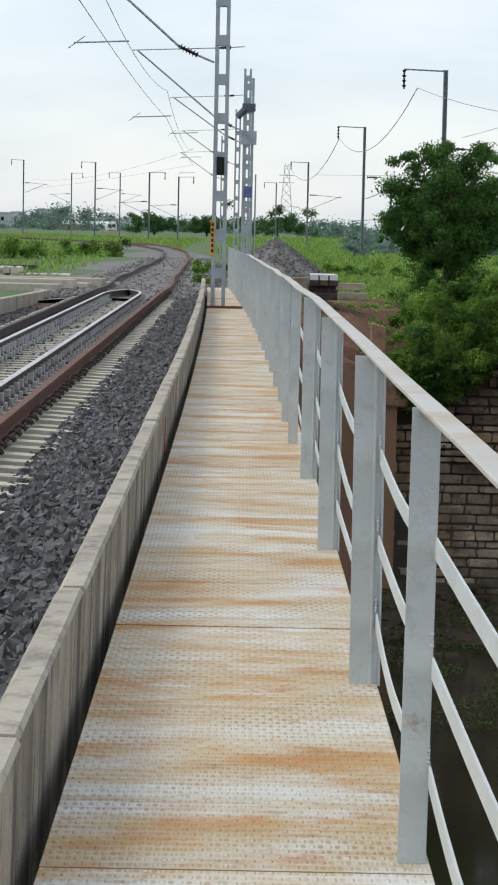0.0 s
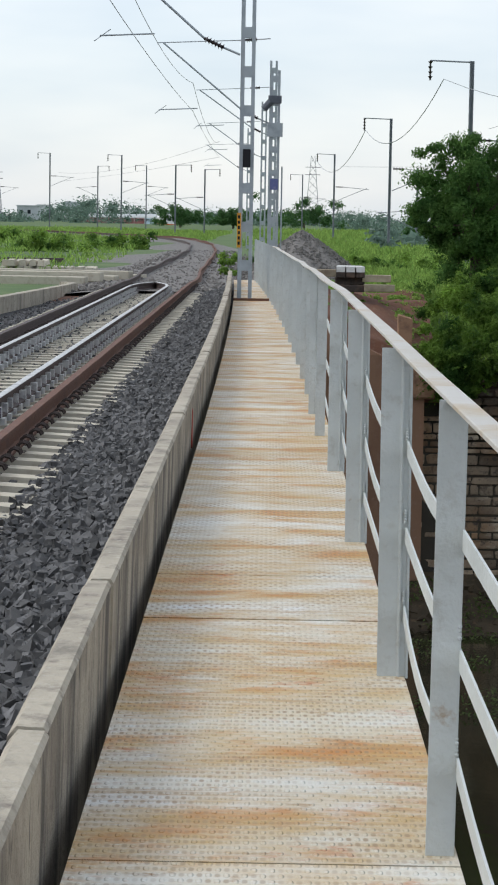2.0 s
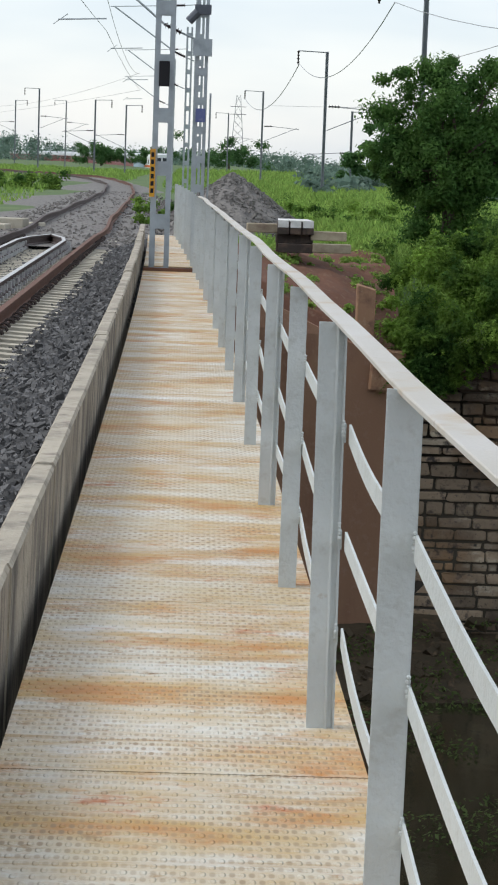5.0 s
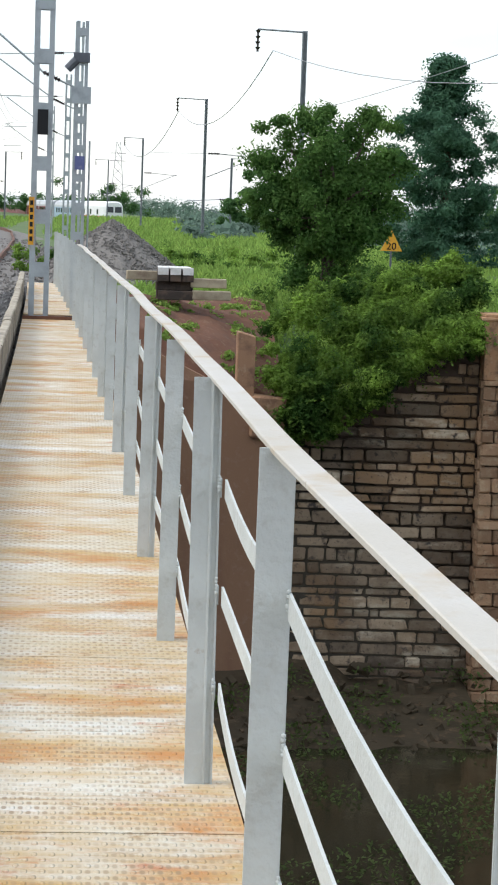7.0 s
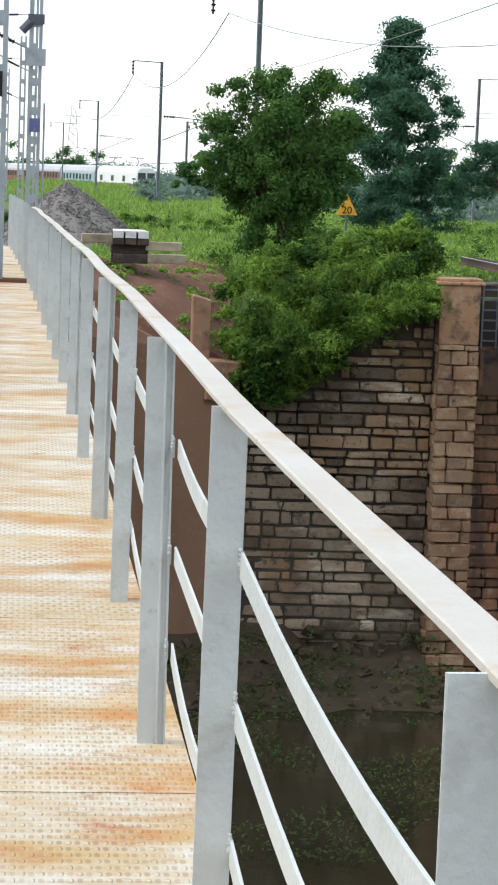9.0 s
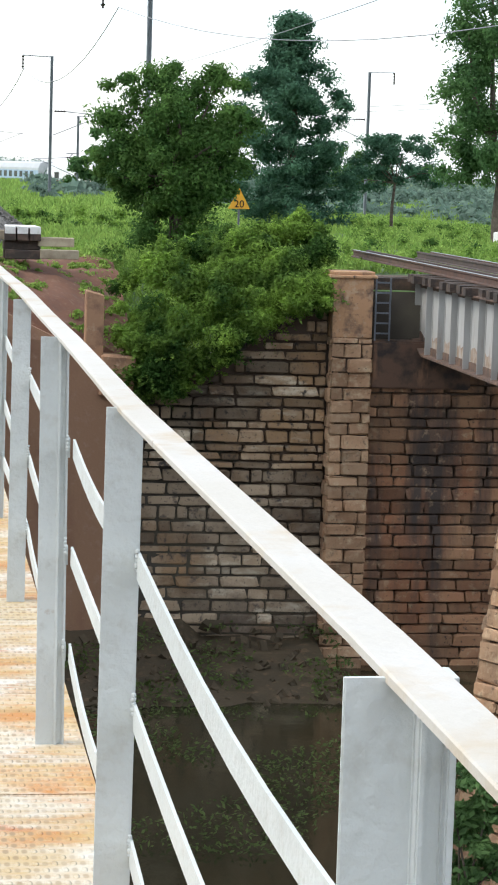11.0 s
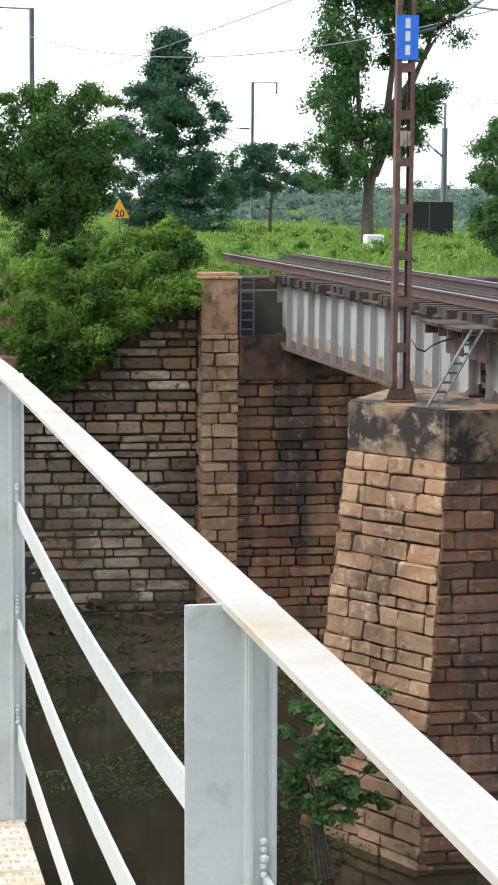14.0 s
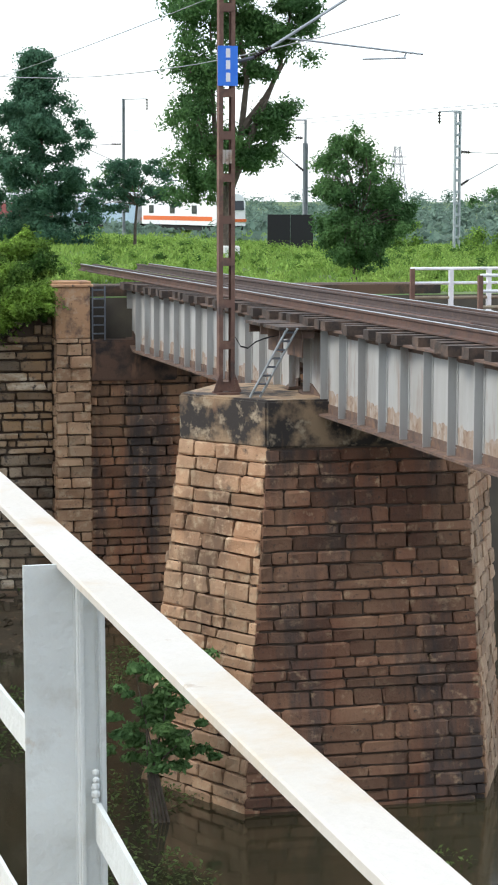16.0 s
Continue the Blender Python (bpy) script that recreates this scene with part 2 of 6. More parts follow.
M_WHITE = material("white_paint", (0.78, 0.79, 0.80), 0.5, 0, [((0.66, 0.67, 0.68), 3.0, 0.5, 0.7)])
M_INSUL = material("brown_porcelain", (0.035, 0.025, 0.025), 0.25)
M_WIRE = material("wire", (0.30, 0.31, 0.33), 0.6, 0.3)
M_COACHRED = material("coach_red", (0.20, 0.03, 0.035), 0.45, 0, [((0.15, 0.03, 0.03), 2.0, 0.4, 0.7)])
M_COACHBLUE = material("coach_blue", (0.30, 0.42, 0.52), 0.45, 0, [((0.24, 0.34, 0.44), 2.0, 0.4, 0.7)])
M_COACHGREY = material("coach_grey", (0.50, 0.52, 0.54), 0.45, 0, [((0.4, 0.42, 0.43), 2.0, 0.4, 0.7)])
M_GLASS = material("dark_window", (0.015, 0.02, 0.025), 0.12)
M_ORANGE = material("orange_stripe", (0.65, 0.13, 0.02), 0.5)
M_FARBUILD = material("far_plaster", (0.62, 0.64, 0.66), 0.9, 0, [((0.5, 0.52, 0.55), 0.1, 0.4, 0.7)], 0, 1, 0.2)


def leaf_material(name, dark, light):
    """Leaves: varied greens, part of the light passes through."""
    m = material(name, dark, 0.65, 0, [(light, 1.1, 0.38, 0.66)], 0, 1, 0.32)
    n, l = m.node_tree.nodes, m.node_tree.links
    p = n["Principled BSDF"]
    p.inputs["Specular IOR Level"].default_value = 0.1
    thin = n.new("ShaderNodeBsdfTranslucent")
    l.new(p.inputs["Base Color"].links[0].from_socket, thin.inputs["Color"])
    mix = n.new("ShaderNodeMixShader")
    mix.inputs["Fac"].default_value = 0.5
    l.new(p.outputs["BSDF"], mix.inputs[1])
    l.new(thin.outputs["BSDF"], mix.inputs[2])
    l.new(mix.outputs["Shader"], n["Material Output"].inputs["Surface"])
    return m


M_LEAF = leaf_material("neem_leaf", (0.055, 0.13, 0.036), (0.13, 0.245, 0.06))
M_LEAFBLUE = leaf_material("blue_green_leaf", (0.065, 0.15, 0.095), (0.10, 0.21, 0.125))
M_LEAFBANK = leaf_material("creeper_leaf", (0.055, 0.125, 0.03), (0.27, 0.42, 0.08))
M_LEAFTALL = leaf_material("tall_tree_leaf", (0.065, 0.145, 0.055), (0.115, 0.225, 0.075))
M_GRASS = leaf_material("grass_blade", (0.17, 0.295, 0.065), (0.34, 0.475, 0.115))
# Far woods: distance haze is put into the leaf colour, paler and bluer.
M_HAZEDLEAF = leaf_material("hazed_far_leaf", (0.13, 0.20, 0.16), (0.19, 0.27, 0.21))
M_SHRUB = leaf_material("shrub_leaf", (0.10, 0.20, 0.075), (0.20, 0.34, 0.125))
M_CREEPER = leaf_material("creeper_sprig", (0.042, 0.10, 0.022), (0.27, 0.43, 0.075))
M_WATERWEED = leaf_material("water_weed", (0.085, 0.13, 0.04), (0.17, 0.23, 0.085))

M_DECK = material("deck_plate", (0.66, 0.64, 0.575), 0.6, 0, [
    ((0.57, 0.48, 0.32), 1.5, 0.42, 0.60, (0.7, 1.6, 1)),
    ((0.69, 0.685, 0.66), 1.0, 0.52, 0.62, (0.6, 1.2, 1)),
    ((0.51, 0.34, 0.135), 1.5, 0.425, 0.60, (0.6, 1.8, 1)),
    ((0.49, 0.21, 0.05), 1.7, 0.52, 0.65, (0.8, 1.6, 1)),
    ((0.45, 0.13, 0.03), 2.2, 0.60, 0.70, (0.9, 1.5, 1)),
    ((0.40, 0.25, 0.10), 1.6, 0.54, 0.68, (0.30, 5.0, 1)),
    ((0.34, 0.20, 0.08), 9.0, 0.57, 0.70, (0.8, 1.3, 1))], 0.0, 60, 0.05, True, ragged=0.72)


def chequer(m):
    """Adds the raised staggered lugs of chequered plate, with dirt round them."""
    n, l = m.node_tree.nodes, m.node_tree.links
    p = n["Principled BSDF"]
    geo = n.new("ShaderNodeNewGeometry")
    sep = n.new("ShaderNodeSeparateXYZ")
    l.new(geo.outputs["Position"], sep.inputs[0])

    def op(kind, a, b=None):
        q = n.new("ShaderNodeMath")
        q.operation = kind
        for k, v in enumerate((a, b)):
            if v is None:
                continue
            if isinstance(v, float):
                q.inputs[k].default_value = v
            else:
                l.new(v, q.inputs[k])
        return q.outputs[0]

    sx = op("SINE", op("MULTIPLY", sep.outputs["X"], 2 * math.pi / 0.04))
    sy = op("SINE", op("MULTIPLY", sep.outputs["Y"], 2 * math.pi / 0.085))
    lug = op("MULTIPLY", sx, sy)
    ramp = n.new("ShaderNodeMapRange")
    ramp.inputs["From Min"].default_value, ramp.inputs["From Max"].default_value = 0.35, 0.75
    l.new(lug, ramp.inputs["Value"])
    low = n.new("ShaderNodeMapRange")
    low.inputs["From Min"].default_value, low.inputs["From Max"].default_value = -0.30, -0.75
    low.inputs["To Max"].default_value = 0.75
    l.new(lug, low.inputs["Value"])
    wear = n.new("ShaderNodeTexNoise")
    wear.inputs["Scale"].default_value = 3.0
    l.new(geo.outputs["Position"], wear.inputs["Vector"])
    worn = n.new("ShaderNodeMapRange")
    worn.inputs["From Min"].default_value, worn.inputs["From Max"].default_value = 0.34, 0.66
    l.new(wear.outputs["Fac"], worn.inputs["Value"])
    dirt = op("MULTIPLY", low.outputs["Result"], worn.outputs["Result"])
    mix = n.new("ShaderNodeMixRGB")
    mix.inputs["Color2"].default_value = (0.27, 0.18, 0.095, 1)
    base = p.inputs["Base Color"].links[0].from_socket
    l.new(dirt, mix.inputs["Fac"])
    l.new(base, mix.inputs["Color1"])
    l.new(mix.outputs["Color"], p.inputs["Base Color"])
    bump = n.new("ShaderNodeBump")
    bump.inputs["Strength"].default_value, bump.inputs["Distance"].default_value = 0.8, 0.004
    l.new(ramp.outputs["Result"], bump.inputs["Height"])
    l.new(bump.outputs["Normal"], p.inputs["Normal"])


chequer(M_DECK)
M_WATER = material("dark_water", (0.034, 0.032, 0.018), 0.08, 0, [((0.04, 0.034, 0.018), 0.5, 0.4, 0.7)], 0.25, 4)


# Mesh helpers
def box(bm, x0, x1, y0, y1, z0, z1, m=None):
    """An axis-aligned block, its corners moved by m."""
    pts = [Vector((x, y, z)) for z in (z0, z1) for y in (y0, y1) for x in (x0, x1)]
    vs = [bm.verts.new(m @ p if m else p) for p in pts]
    for f in ((0, 2, 3, 1), (4, 5, 7, 6), (0, 1, 5, 4), (2, 6, 7, 3), (0, 4, 6, 2), (1, 3, 7, 5)):
        bm.faces.new([vs[i] for i in f])
    return vs


def prism(bm, outline, a, b, closed=True):
    """Sweeps a (u, v) outline from frame matrix a to b (u = local x, v = local z)."""
    rings = [[bm.verts.new(m @ Vector((u, 0, v))) for u, v in outline] for m in (a, b)]
    k = len(outline)
    for i in range(k):
        bm.faces.new((rings[0][i], rings[0][(i + 1) % k], rings[1][(i + 1) % k], rings[1][i]))
    if closed:
        bm.faces.new(rings[0][::-1])
        bm.faces.new(rings[1])


def sweep(bm, outline, points):
    """Sweeps a (sideways, up) outline along points in plan."""
    pts = [Vector(p) for p in points]
    rings = []
    for i, p in enumerate(pts):
        d = (pts[min(i + 1, len(pts) - 1)] - pts[max(i - 1, 0)]).normalized()
        side = Vector((d.y, -d.x, 0)).normalized()
        rings.append([bm.verts.new(p + side * u + Vector((0, 0, v))) for u, v in outline])
    k = len(outline)
    for r0, r1 in zip(rings, rings[1:]):
        for i in range(k):
            bm.faces.new((r0[i], r0[(i + 1) % k], r1[(i + 1) % k], r1[i]))
    bm.faces.new(rings[0][::-1])
    bm.faces.new(rings[-1])


def tube(bm, a, b, r0, r1=None, n=8):
    a, b = Vector(a), Vector(b)
    r1 = r0 if r1 is None else r1
    q = (b - a).to_track_quat("Z", "Y").to_matrix()
    rings = [[bm.verts.new(p + q @ Vector((r * math.cos(2 * math.pi * i / n), r * math.sin(2 * math.pi * i / n), 0))) for i in range(n)] for p, r in ((a, r0), (b, r1))]
    for i in range(n):
        bm.faces.new((rings[0][i], rings[0][(i + 1) % n], rings[1][(i + 1) % n], rings[1][i]))
    bm.faces.new(rings[0][::-1])
    bm.faces.new(rings[1])


def finish(name, bm, mat):
    bmesh.ops.recalc_face_normals(bm, faces=bm.faces)
    me = bpy.data.meshes.new(name)
    bm.to_mesh(me)
    bm.free()
    me.materials.append(mat)
    return new(name, me)


def part(name, bm, mat, parent, label=""):
    ob = finish(name, bm, mat)
    ob.parent = parent
    if label:
        ob["label"] = label
    return ob


def empty(name, label, category, group="", kind="", at=(0, 0, 0)):
    ob = new(name)
    ob.location = at
    return tagged(ob, label, category, group, kind)


def soup(name, verts, faces_per, mat):
    """A mesh of many loose faces from a numpy array (n, k, 3)."""
    n, k = verts.shape[:2]
    me = bpy.data.meshes.new(name)
    me.vertices.add(n * k)
    me.vertices.foreach_set("co", verts.reshape(-1).astype(np.float32))
    me.loops.add(n * k)
    me.loops.foreach_set("vertex_index", np.arange(n * k, dtype=np.int32))
    me.polygons.add(n)
    me.polygons.foreach_set("loop_start", np.arange(0, n * k, k, dtype=np.int32))
    me.update(calc_edges=True)
    me.validate()
    me.materials.append(mat)
    return new(name, me)


def leaf_quads(rng, centre, normal, size, aspect=2.2):
    """Rhombic leaves with a fold: (n, 4, 3)."""
    n = len(centre)
    t = rng.normal(size=(n, 3))
    t -= (t * normal).sum(1, keepdims=True) * normal
    t /= np.linalg.norm(t, axis=1, keepdims=True) + 1e-9
    b = np.cross(normal, t)
    s = (size * rng.uniform(0.6, 1.3, n))[:, None]
    droop = normal * s * -0.15
    return np.stack([centre - t * s, centre + b * s / aspect, centre + t * s + droop, centre - b * s / aspect], 1)


def crown(rng, clumps, per, size, shell=0.58):
    """Leaves round clump centres (x, y, z, radius, flatten)."""
    out = []
    for x, y, z, r, flat in clumps:
        d = rng.normal(size=(per, 3))
        d /= np.linalg.norm(d, axis=1, keepdims=True)
        rad = r * (shell + (1 - shell) * rng.uniform(-1.6, 1.0, per))[:, None]
        c = np.array([x, y, z]) + d * rad * np.array([1, 1, flat])
        nrm = d + rng.normal(size=(per, 3)) * 0.55 + np.array([0, 0, 0.35])
        nrm /= np.linalg.norm(nrm, axis=1, keepdims=True)
        out.append(leaf_quads(rng, c, nrm, size))
    return np.concatenate(out)


# Water and ground
WATER_Z = -7.3
bm = bmesh.new()
box(bm, -150, 150, -60, 40, WATER_Z - 0.5, WATER_Z)
tagged(finish("water", bm, M_WATER), "still dark muddy river water below the bridges", "water", kind="structure")


def bank_z(x):
    """Height of the river bank's edge."""
    return float(np.interp(x, [-40, -6, 0.6, 1.4, 3.2, 4.2, 6.9, 7.3, 60], [-0.9, -0.62, -0.62, -0.9, -1.75, -2.55, -1.05, -0.55, -0.5]))


def ground_z(x, y):
    if y < 38.3:
        return -8.2 if y > -21.5 else -0.6
    f = min(1.0, max(0.0, (y - 38.9) / 5.0))
    z = bank_z(x) * (1 - f) + -0.5 * f
    if y > 44:
        z += 0.25 * noise.noise(Vector((x * 0.05, y * 0.05, 0))) * min(1, (y - 44) / 20) - min(1.2, max(0, (y - 60) / 60)) * min(1, max(0, (x - 14) / 20))
    return z


xs = [-2500, -1200, -600, -300, -150, -80] + [x * 2.0 for x in range(-25, -3)] + [x * 0.5 for x in range(-12, 29)] + [x * 2.5 for x in range(6, 25)] + [75, 100, 150, 300, 600, 1200, 2500]
ys = [-600, -100, -40, -22, -21.4, 0, 20, 38.25, 38.45, 38.9] + [39.5 + 0.7 * i for i in range(12)] + [48 + 2.0 * i for i in range(30)] + [115, 130, 150, 180, 220, 300, 450, 700, 1200, 2500, 4500]
bm = bmesh.new()
grid = [[bm.verts.new((x, y, ground_z(x, y))) for x in xs] for y in ys]
for j in range(len(ys) - 1):
    for i in range(len(xs) - 1):
        f = bm.faces.new((grid[j][i], grid[j][i + 1], grid[j + 1][i + 1], grid[j + 1][i]))
        f.smooth = True
        f.material_index = 1 if ys[j] < 38.4 else (2 if ys[j] < 46 and -6 < xs[i] < 3.4 else 0)
ground = tagged(finish("ground", bm, M_GRASSGROUND), "green grassy ground beyond the river banks", "ground", kind="structure")
ground.data.materials.append(M_BED)
ground.data.materials.append(M_EARTH)


# The new bridge: slab, parapet kerb, walkway
def lean(y):
    """The bridge bends gently to the west."""
    return -0.0004 * max(y, 0) ** 2


def lean_left(y):
    return -0.00022 * max(y, 0) ** 2


bm = bmesh.new()
box(bm, -5.6, -0.6, -22.0, 41.0, -1.35, -0.62)
tagged(finish("bridge_slab", bm, M_CONCRETE), "grey concrete slab of the railway bridge", "bridge", kind="structure")

kerb = empty("kerb_wall", "weathered grey concrete kerb wall beside the ballast", "wall", kind="structure")
for y0 in [-20.0 + 2.0 * i for i in range(29)]:
    y1 = y0 + 1.992
    if y1 > 40.5:
        break
    bm = bmesh.new()
    rise, drift = random.uniform(-0.008, 0.008), random.uniform(-0.005, 0.005)
    rings = []
    for y in [y0 + (y1 - y0) * k / 6 for k in range(7)]:
        d = lean_left(y) + drift
        wob = [0.007 * noise.noise(Vector((y * 3, i * 7.3, 0))) for i in range(4)]
        rings.append([bm.verts.new(p) for p in ((-0.575 + d, y, -0.62), (-0.495 + d, y, -0.62), (-0.475 + d, y, 0.285 + rise), (-0.485 + d + wob[0], y, 0.30 + rise + wob[1]), (-0.547 + d + wob[2], y, 0.30 + rise + wob[3]), (-0.567 + d, y, 0.275 + rise))])
    for r0, r1 in zip(rings, rings[1:]):
        for i in range(6):
            bm.faces.new((r0[i], r0[(i + 1) % 6], r1[(i + 1) % 6], r1[i]))
    bm.faces.new(rings[0][::-1])
    bm.faces.new(rings[-1])
    bm.normal_update()
    # Upright faces get the streaked, shade-darkened concrete; the top stays lighter.
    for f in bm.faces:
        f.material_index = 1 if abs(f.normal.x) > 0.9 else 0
    part("kerb_segment", bm, M_CONCRETE, kerb).data.materials.append(M_KERBSHADE)

walkway = empty("walkway", "steel walkway with rust-stained whitish chequered deck plates", "walkway", kind="structure")
for y0 in [-20.0 + 1.0 * i for i in range(61)]:
    if 27.95 < y0 + 0.5 < 28.9 or y0 > 40.4:
        continue
    bm = bmesh.new()
    tilt = random.uniform(-0.003, 0.003)
    ya, yb = y0 + 0.002, y0 + 0.996
    if y0 > 27:
        ya, yb = ya + 0.25, yb + 0.25
    v = [bm.verts.new((x + (lean_left(y) if x < 0 else lean(y)), y, z + (tilt if y == yb else -tilt))) for z in (-0.008, 0.0) for y in (ya, yb) for x in (-0.43, 0.455)]
    for f in ((0, 2, 3, 1), (4, 5, 7, 6), (0, 1, 5, 4), (2, 6, 7, 3), (0, 4, 6, 2), (1, 3, 7, 5)):
        bm.faces.new([v[i] for i in f])
    part("deck_plate", bm, M_DECK, walkway)
bm = bmesh.new()
sweep(bm, [(-0.03, -0.16), (0.03, -0.16), (0.03, -0.012), (-0.03, -0.012)], [(0.40 + lean(y), y, 0) for y in range(-21, 42, 3)])
part("edge_beam", bm, M_DARKRAIL, walkway)
bm = bmesh.new()
sweep(bm, [(-0.03, -0.16), (0.03, -0.16), (0.03, -0.012), (-0.03, -0.012)], [(-0.38 + lean_left(y), y, 0) for y in range(-21, 42, 3)])
part("edge_beam", bm, M_DARKRAIL, walkway)
bm = bmesh.new()
box(bm, -0.60, 0.18, 28.0, 28.06, -0.05, 0.04)
box(bm, -0.60, 0.18, 29.10, 29.2, -0.3, -0.02)
part("cross_beam", bm, M_RUSTRAIL, walkway)

bm = bmesh.new()
box(bm, -0.490, -0.474, 3.35, 3.45, -0.05, 0.2)
part("red_mark", bm, material("red_oxide", (0.35, 0.05, 0.03), 0.7, 0, [((0.2, 0.05, 0.035), 20.0, 0.45, 0.7)]), kerb, "red painted mark")

# Railing
railing = empty("railing", "pale grey painted steel angle railing with a cream top rail", "railing", kind="structure")
POSTS = [-19.0, -17.0, -15.0, -13.9, -12.0, -9.95, -7.95, -5.92, -3.95, -1.05, 1.74, 3.8, 5.45, 7.3, 9.1, 11.05, 13.0, 15.0, 16.8, 18.7, 20.6, 22.5, 24.4, 26.2, 27.8, 29.5, 31.4, 33.3, 35.2, 37.1, 39.0, 40.6]


def rail_z(y):
    return float(np.interp(y, [0, 3.8, 5.45, 7.3, 9.1, 11.05, 13, 16.8, 22, 40], [1.05, 1.05, 1.045, 1.026, 1.015, 1.013, 1.0, 0.98, 0.975, 0.97]))


def rail_x(y):
    return float(np.interp(y, [-2, 1.77, 3.8, 5.45, 7.3], [0.365, 0.361, 0.322, 0.330, 0.338])) + lean(y)


W, TH = 0.078, 0.008
for i, y in enumerate(POSTS):
    bm = bmesh.new()
    x, top = rail_x(y), rail_z(y) - 0.004
    lx, ly = random.uniform(-0.006, 0.006), random.uniform(-0.012, 0.012)
    a0, a1 = (0.016, W + 0.004) if y < 5 else (0.004, 0.064)
    outline = [(a0, 0), (a1, 0), (a1, W), (a1 - TH, W), (a1 - TH, TH), (a0, TH)]
    if i % 2 == 0 or y == -1.05:
        outline = [(0, 0), (0.058, 0.002), (0.061, -0.005), (0.067, -0.005), (0.069, 0.005), (0.083, 0.007), (0.085, -0.002), (0.092, -0.002), (0.092, 0.04), (0.086, 0.04), (0.085, 0.015), (0.064, 0.013), (0.056, 0.008), (0, 0.006)]
        outline = [(u * (1.07 if y < 3 else 0.78) + 0.002, v) for u, v in outline]
    kk = len(outline)
    lo = [bm.verts.new((x + u, y + v, -0.005)) for u, v in outline]
    hi = [bm.verts.new((x + u + lx, y + v + ly, top)) for u, v in outline]
    for k in range(kk):
        bm.faces.new((lo[k], lo[(k + 1) % kk], hi[(k + 1) % kk], hi[k]))
    bm.faces.new(hi)
    bm.faces.new(lo[::-1])
    bmesh.ops.bevel(bm, geom=[e for e in bm.edges if abs(e.verts[0].co.z - e.verts[1].co.z) > 0.5], offset=0.0015, segments=2, affect="EDGES")
    post = part("post", bm, M_PAINT, railing)
    bm = bmesh.new()
    for z in (0.26, 0.52, 0.78):
        for k in range(5):
            zz = z - 0.024 + 0.009 * k
            m = pose(x + (W if y < 5 else 0.064) + 0.003, y - 0.002 + random.uniform(-0.003, 0.003), zz)
            bmesh.ops.create_icosphere(bm, subdivisions=1, radius=random.uniform(0.004, 0.0065), matrix=m)
    part("weld_bead", bm, M_PAINT, post)
bm = bmesh.new()
sweep(bm, [(0.005, -0.008), (0.005, 0.0), (0.007, 0.002), (0.056, 0.002), (0.058, 0.0), (0.058, -0.008)],
      [(rail_x(y) + 0.032 + 0.004 * noise.noise(Vector((y * 0.5, 3, 0))), y, rail_z(y) + 0.019 * noise.noise(Vector((y * 0.45, 0, 0))) * min(1, max(0, (y - 4.5) / 4))) for y in [-19.1 + 0.35 * k for k in range(135)]])
part("top_rail", bm, M_RAILTOP, railing, "cream painted flat top rail with faint rust")
for y0, y1 in zip(POSTS, POSTS[1:]):
    if 27 < y0 < 29:
        continue
    for z in (0.24, 0.49, 0.765):
        bm = bmesh.new()
        pts = []
        bow = random.uniform(-0.012, 0.012)
        sag = random.uniform(0.014, 0.022) + (0.028 if -7 < y0 < 1.8 else 0.0)
        for k in range(9):
            y = y0 + 0.01 + (y1 - y0 - 0.01) * k / 8
            pts.append((rail_x(y) + (W if y0 < 5 else 0.066) + 0.006 + bow * math.sin(math.pi * k / 8), y, z * rail_z(y) / 1.05 - sag * math.sin(math.pi * k / 8) - 0.035 * max(0.0, min(1.0, (3.8 - y) / 2))))
        sweep(bm, [(-0.003, -0.024), (0.003, -0.024), (0.003, 0.024), (-0.003, 0.024)], pts)
        part("mid_rail", bm, M_PAINT, railing)

# Old bridge: pier, abutment, girders
STONES = []
for k in range(14):
    bm = bmesh.new()
    box(bm, -0.5, 0.5, -0.5, 0.5, -0.5, 0.5)
    bmesh.ops.bevel(bm, geom=list(bm.edges), offset=0.085, segments=1, affect="EDGES")
    for v in bm.verts:
        v.co += Vector((random.uniform(-0.035, 0.035), random.uniform(-0.09, 0.09), random.uniform(-0.075, 0.075)))
    bmesh.ops.recalc_face_normals(bm, faces=bm.faces)
    me = bpy.data.meshes.new("stone")
    bm.to_mesh(me)
    bm.free()
    STONES.append(me)
STONE_MESHES = {}


def stone_mesh(k, mat):
    key = (k, mat.name)
    if key not in STONE_MESHES:
        me = STONES[k].copy()
        me.materials.append(mat)
        STONE_MESHES[key] = me
    return STONE_MESHES[key]


